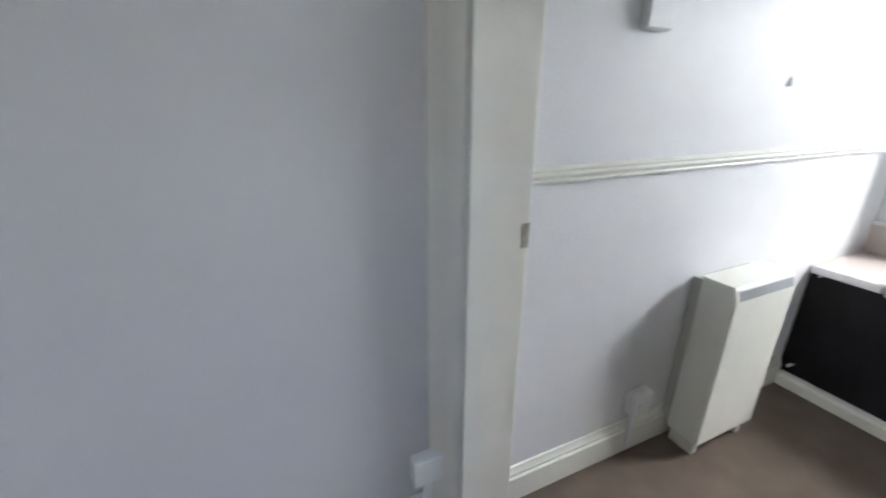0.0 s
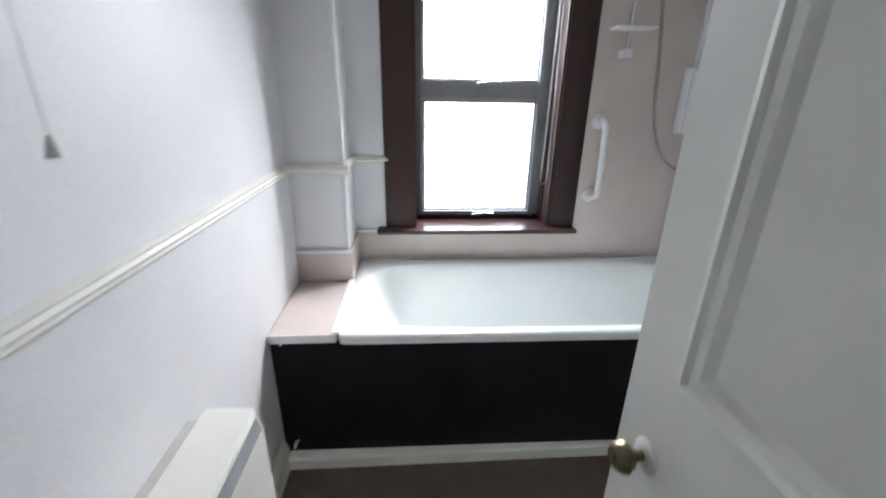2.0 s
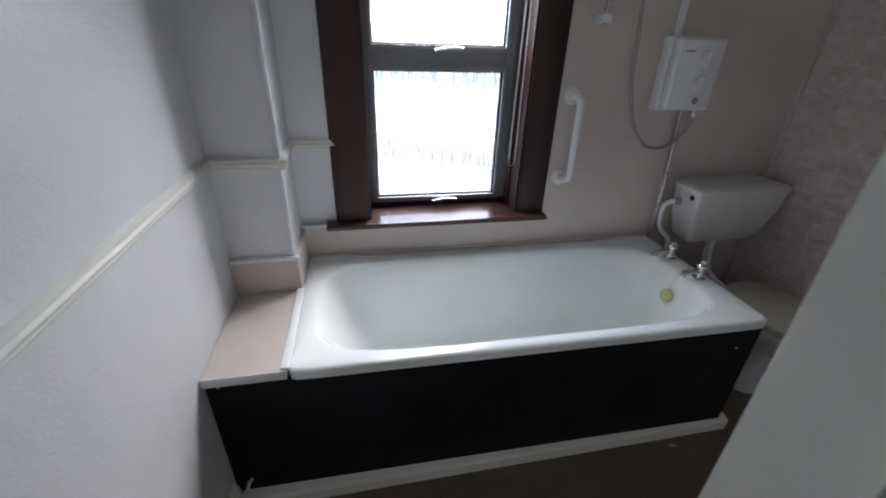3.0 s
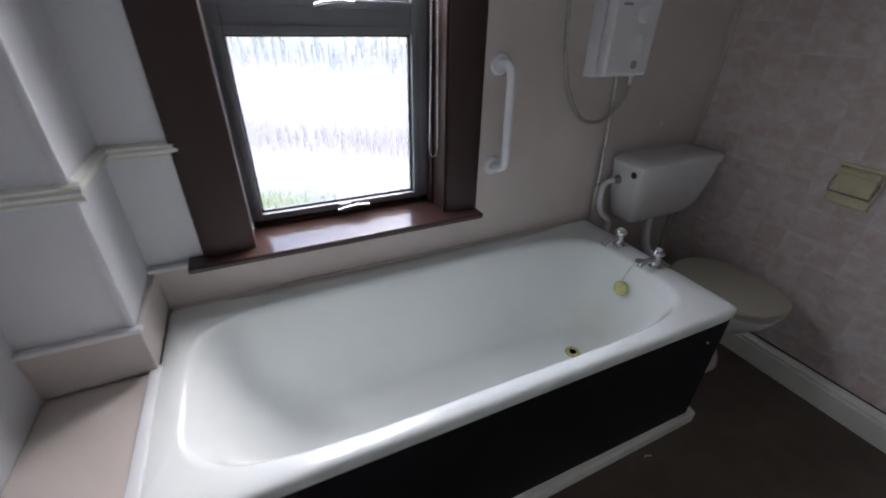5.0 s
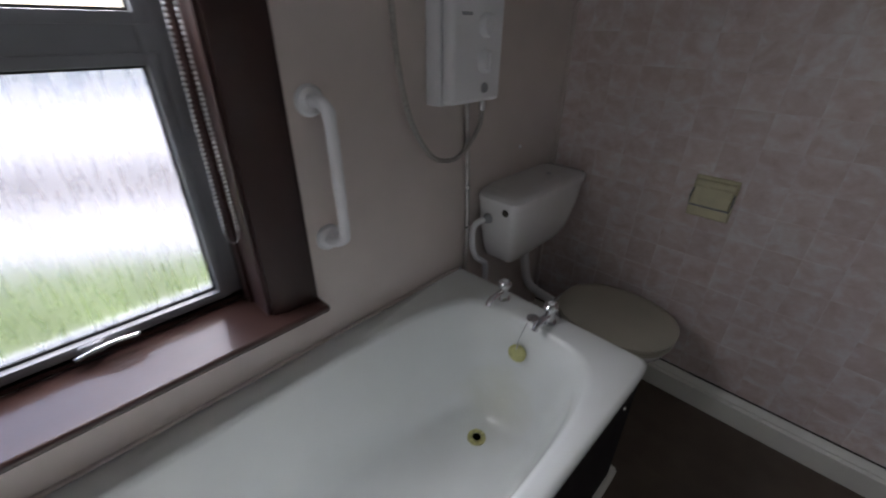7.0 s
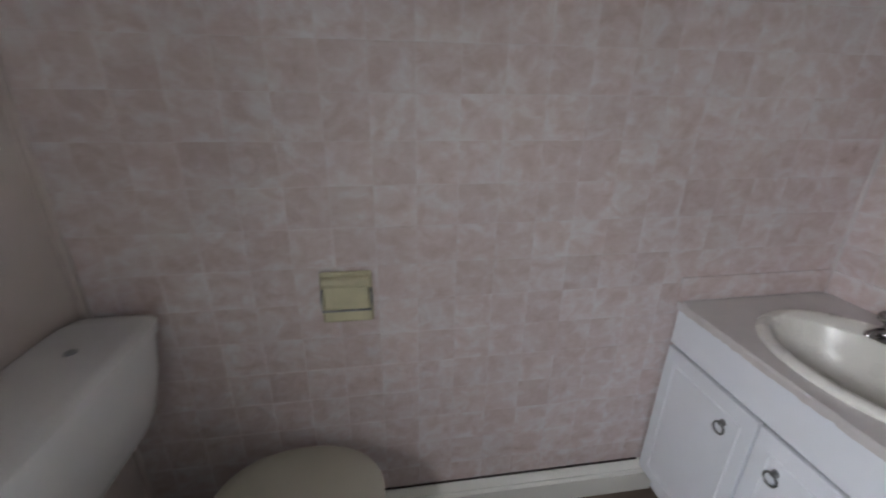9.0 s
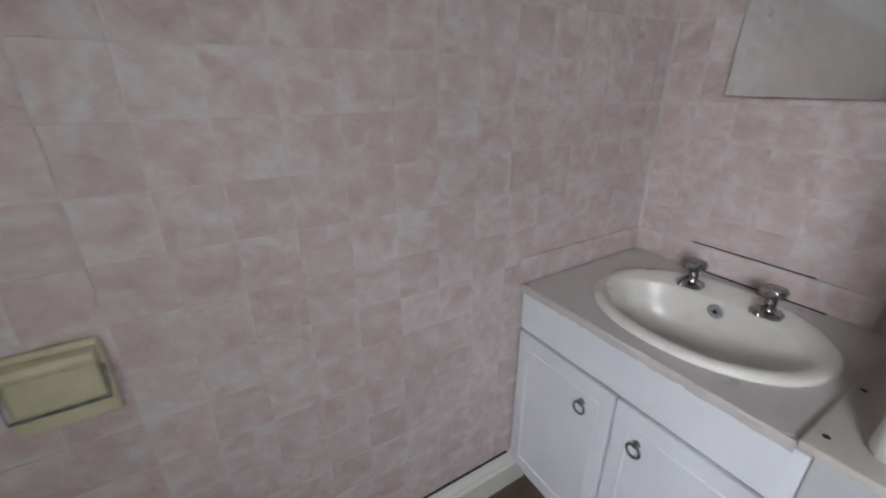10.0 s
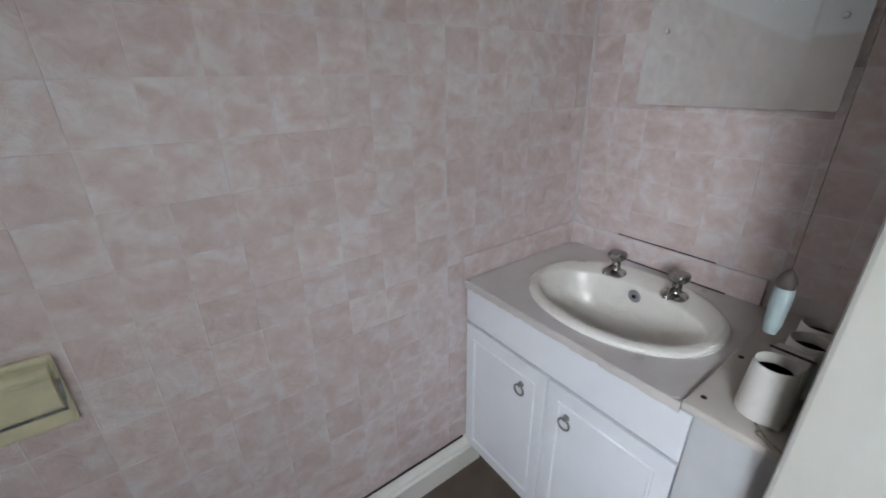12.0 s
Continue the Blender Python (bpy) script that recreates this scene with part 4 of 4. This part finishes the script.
for y in (BCY - 0.095, BCY + 0.092):
    t = thing("basin_tap", "dull chrome pillar tap with a square head", "tap", (0.768, y, VZ + 0.014), "basin taps")
    part("base_plate", loft([oval(0.004, 0, 0.030 - q, 0.034 - q, h, 3.2, 28) for q, h in ((0, 0.0), (0, 0.006), (0.004, 0.010), (0.012, 0.013))]), TAP_METAL, t)
    part("tap_body", turned([(0.018, 0.010), (0.014, 0.018), (0.013, 0.034), (0.010, 0.044), (0.0, 0.044)], (0, 0, 0)), TAP_METAL, t)
    part("spout", tube([(0.0, 0, 0.022), (0.028, 0, 0.026), (0.052, 0, 0.020), (0.059, 0, 0.010)], 0.0085, 12, smooth_steps=4), TAP_METAL, t)
    head = [oval(0, 0, q, q, h, 3.0, 24) for q, h in ((0.010, 0.040), (0.019, 0.045), (0.026, 0.052), (0.027, 0.064), (0.023, 0.071), (0.012, 0.074))]
    part("tap_head", loft(head), TAP_METAL, t, "scuffed square tap head")

side_unit = thing("side_unit", "off-white boxed end beside the vanity with screw holes", "cabinet", (0, 0, 0))
part("front_panel", box(VX - 0.02, VX - 0.001, VC + 0.002, -0.697, -0.012, VZ - 0.006, 0.001), SHADED_BOARD, side_unit, "off-white front board, greyed for the shadow over it")
part("top_board", box(W, VX + 0.014, VY1 + 0.002, -0.694, VZ - 0.005, VZ + 0.012, 0.003), AGED_WHITE, side_unit, "loose white board with screw holes")
for x, y in ((1.12, -0.835), (0.925, -0.84), (0.745, -0.84)):
    part("screw_hole", turned([(0.0, 0.0006), (0.0055, 0.0006), (0.006, 0.0)], (x, y, VZ + 0.012), "z", 12), DARK, side_unit)

# toothbrush and cup holder
holder = thing("cup_holder", "white plastic holder with three open cups", "cup holder", (0, 0, VZ + 0.012))
part("bracket", box(0.86, 1.112, -0.783, -0.718, 0.0, 0.014, 0.005), IVORY_PLASTIC, holder)
for x, y, r in ((1.09, -0.755, 0.036), (0.965, -0.738, 0.036), (0.885, -0.742, 0.034)):
    part("cup", turned([(r * 1.10, 0.0), (r * 1.12, 0.004), (r * 0.95, 0.100), (r * 0.93, 0.106), (r * 0.89, 0.107), (r * 0.86, 0.103), (r * 0.84, 0.02), (0.0, 0.018)], (x, y, 0.012), "z", 28), IVORY_PLASTIC, holder)
    # flat brown disc just below the rim
    part("cup_inside", turned([(0.0, 0.0), (r * 0.85, 0.0)], (x, y, 0.098), "z", 20), CUP_BROWN, holder)
part("bridge", box(0.99, 1.06, -0.78, -0.72, 0.012, 0.108, 0.006), IVORY_PLASTIC, holder)
part("slot", box(1.018, 1.026, -0.785, -0.715, 0.1075, 0.109), DARK, holder)
pull = thing("pull_cord", "brown pull cord with a pale blue tapered end", "pull cord", (1.225, -0.757, TOP))
part("cord", tube([(0, 0, 0), (0.001, 0, -0.6), (0, 0, -1.32)], 0.0008, 6), CORD, pull)
part("connector", turned([(0.0, -1.308), (0.004, -1.310), (0.009, -1.318), (0.012, -1.326), (0.011, -1.336), (0.0, -1.337)], (0, 0, 0), "z", 18), TAUPE, pull, "smoky brown collar")
part("end_piece", turned([(0.0, -1.336), (0.0115, -1.336), (0.0125, -1.350), (0.0105, -1.395), (0.008, -1.408), (0.0, -1.410)], (0, 0, 0), "z", 18), BLUE, pull, "pale blue plastic end piece")
part("ceiling_rose", turned([(0.04, 0.0), (0.04, -0.02), (0.02, -0.035), (0.0, -0.036)], (0, 0, 0), "z", 20), WHITE_PLASTIC, pull)

residue = thing("sealant_residue", "brown-green smear of old sealant on the board edge", "sealant", (1.125, -0.712, VZ + 0.0125))
part("smear", tube([(-0.03, -0.034, 0), (-0.012, -0.040, 0.001), (0.004, -0.026, 0), (0.018, -0.012, 0.001), (0.026, 0.006, 0), (0.030, 0.014, -0.004)], 0.0022, 7, smooth_steps=4), SMEAR, residue)
part("smear", tube([(0.004, -0.028, 0), (0.016, -0.030, 0.001), (0.024, -0.014, 0), (0.034, 0.002, -0.002)], 0.0018, 7, smooth_steps=4), SMEAR, residue)

mirror = thing("wall_mirror", "frameless rectangular mirror screwed to the tiles", "mirror", (W, -1.105, 1.30))
mirror.matrix_world = pose(W + 0.026, -1.105, 1.30, 0, -2.3, 0)
part("backing", box(-0.014, 0.0, -0.22, 0.214, 0.01, 0.445, 0.002), GREY_PLASTIC, mirror)
part("glass", box(0.0, 0.006, -0.236, 0.230, 0.0, 0.46, 0.001), MIRROR, mirror)
for y in (-0.18, 0.19):
    for z in (0.19, 0.42):
        part("screw_cap", turned([(0.0, 0.005), (0.005, 0.004), (0.007, 0.0)], (0.006, y, z), "x", 14), CHROME, mirror)

# upstand strips behind the basin
structure("upstand_west", box(W, W + 0.009, VY0, -0.90, VZ + 0.001, VZ + 0.080, 0.001), TILE, "pink tile strip behind the basin", "upstand")
structure("upstand_south", box(W + 0.009, VX + 0.01, S, S + 0.008, VZ + 0.001, VZ + 0.080, 0.001), TILE, "pink tile strip beside the basin", "upstand")

structure("upstand_gap_west", box(W, W + 0.004, -1.34, -1.03, VZ + 0.080, VZ + 0.0825), DARK, "open dark joint over the tile strip", "joint")
structure("skirting_joint", box(1.16, E - 0.02, S - 0.001, S + 0.0065, 0.1155, 0.1190), DARK, "open dark joint over the skirting", "joint")
structure("upstand_joint_west", box(W + 0.009, W + 0.012, -1.31, -0.985, VZ + 0.0005, VZ + 0.004), DARK, "open dark joint between worktop and tile strip", "joint")
bead = thing("sealant_bead", "greyed sealant bead along the bath and wall", "sealant", (0, 0, 0))
part("bead", tube([(E - 0.010, BY0 + 0.02, RIM + 0.002), (E - 0.010, 0.3, RIM + 0.003), (E - 0.010, 0.76, RIM + 0.002)], 0.006, 8), LAMINATE, bead)

plug_in_wall = thing("wall_plug", "small white screw cap on the wall sheet", "screw cap", (E - 0.005, -1.25, 0.985))
part("cap", turned([(0.0, -0.006), (0.006, -0.005), (0.008, 0.0)], (0, 0, 0), "x", 14), WHITE_PLASTIC, plug_in_wall)
for x, y, turn in ((1.70, 0.472, 20), (2.045, -0.664, 75), (1.86, -0.35, 40)):
    lint = thing("paper_scrap", "tiny pale scrap of fluff on the carpet", "scrap", (x, y, -0.012), "scraps on the carpet")
    lint.rotation_euler = (0, 0, radians(turn))
    part("scrap", tube([(-0.012, 0, 0.002), (-0.003, 0.004, 0.006), (0.006, -0.002, 0.003), (0.013, 0.003, 0.002)], 0.0025, 6, smooth_steps=3), WHITE_PLASTIC, lint)

# ---- outside ----
structure("ground", box(-200, 400, -200, 200, -0.35, -0.30), GRASS, "green lawn outside the window", "ground")
# strips of ground run aslant to the house
for name, near, far, low, high, material, label, kind_word in (
        ("path", 4.93, 6.3, -0.299, -0.28, PALE_PATH, "pale concrete path beyond the lawn", "path"),
        ("road", 6.3, 8.0, -0.299, -0.285, FAR_WALL, "grey wet road beyond the path", "road"),
        ("forecourt", 8.0, 17.0, -0.299, -0.28, PALE_PATH, "pale paved ground across the road", "ground"),
        ("far_wall", 17.0, 17.4, -0.3, 0.75, FAR_RENDER, "grey boundary wall across the road", "wall")):
    strip = structure(name, box(near, far, -60, 60, low, high), material, label, kind_word)
    strip.rotation_euler = (0, 0, radians(-32))

# ---- tiles ----
TW, GAP, THK = 0.108, 0.0011, 0.0014


def tile_mesh(name, w, h, axis):
    bm = bmesh.new()
    e = 0.0010
    lo = [(0, 0), (w, 0), (w, h), (0, h)]
    hi = [(e, e), (w - e, e), (w - e, h - e), (e, h - e)]
    if axis == "y":
        rings = [[(u, 0, v) for u, v in lo], [(u, THK - 0.0007, v) for u, v in lo], [(u, THK, v) for u, v in hi]]
    else:
        rings = [[(0, u, v) for u, v in lo], [(THK - 0.0007, u, v) for u, v in lo], [(THK, u, v) for u, v in hi]]
    loft(rings, False, True, bm)
    bmesh.ops.recalc_face_normals(bm, faces=bm.faces)
    me = bpy.data.meshes.new(name)
    bm.to_mesh(me)
    bm.free()
    me.materials.append(TILE)
    return me


tiling_rng = random.Random(5)


def tile_wall(parent, axis, u_first, u0, u1, v_first, v1, offset, v_parts, skip=None):
    """Tiles on a grid from (u_first, v_first), cut at u0 and u1; those above v_parts are joined into one part."""
    meshes = {}
    rest = bmesh.new()
    for col in range(40):
        a, b = max(u0, u_first + col * TW), min(u1, u_first + (col + 1) * TW)
        for row in range(30):
            v = v_first + row * TW
            h = min(TW, v1 - v)
            if b - a < 0.006 or h < 0.006 or (skip and skip(a, b, v)):
                continue
            key = (round(b - a, 3), round(h, 3))
            j = tiling_rng.uniform(-0.0006, 0.0006)
            place = (a, offset + j, v) if axis == "y" else (offset + j, a, v)
            if v < v_parts:
                if key not in meshes:
                    meshes[key] = tile_mesh("tile", b - a - GAP, h - GAP, axis)
                ob = new("tile", meshes[key])
                ob.parent = parent
                ob.location = place
                tip = [tiling_rng.uniform(-0.004, 0.004) for _ in range(2)]
                ob.rotation_euler = (tip[0], 0, tip[1]) if axis == "y" else (0, tip[0], tip[1])
            else:
                w, q = b - a - GAP, h - GAP
                x, y, z = place
                if axis == "y":
                    box(x, x + w, y, y + THK, z, z + q, bm=rest)
                else:
                    box(x, x + THK, y, y + w, z, z + q, bm=rest)
    joined = tagged(part("tiles_above", rest, TILE, parent), kind="stuff")
    home = Vector((u_first, 0, v_first) if axis == "y" else (0, u_first, v_first))
    joined.data.transform(Matrix.Translation(-home))
    joined.location = home


tile_wall(bpy.data.objects["wall_south"], "y", 0.680 - TW, W, E - 0.005, 0.095, 1.709, S - 0.0014, 1.55, lambda a, b, v: b < 1.12 and v < 0.75)
tile_wall(bpy.data.objects["wall_west"], "x", S, S + 0.001, -0.69, 0.095 + 7 * TW, TOP, W - 0.0014, 1.8)
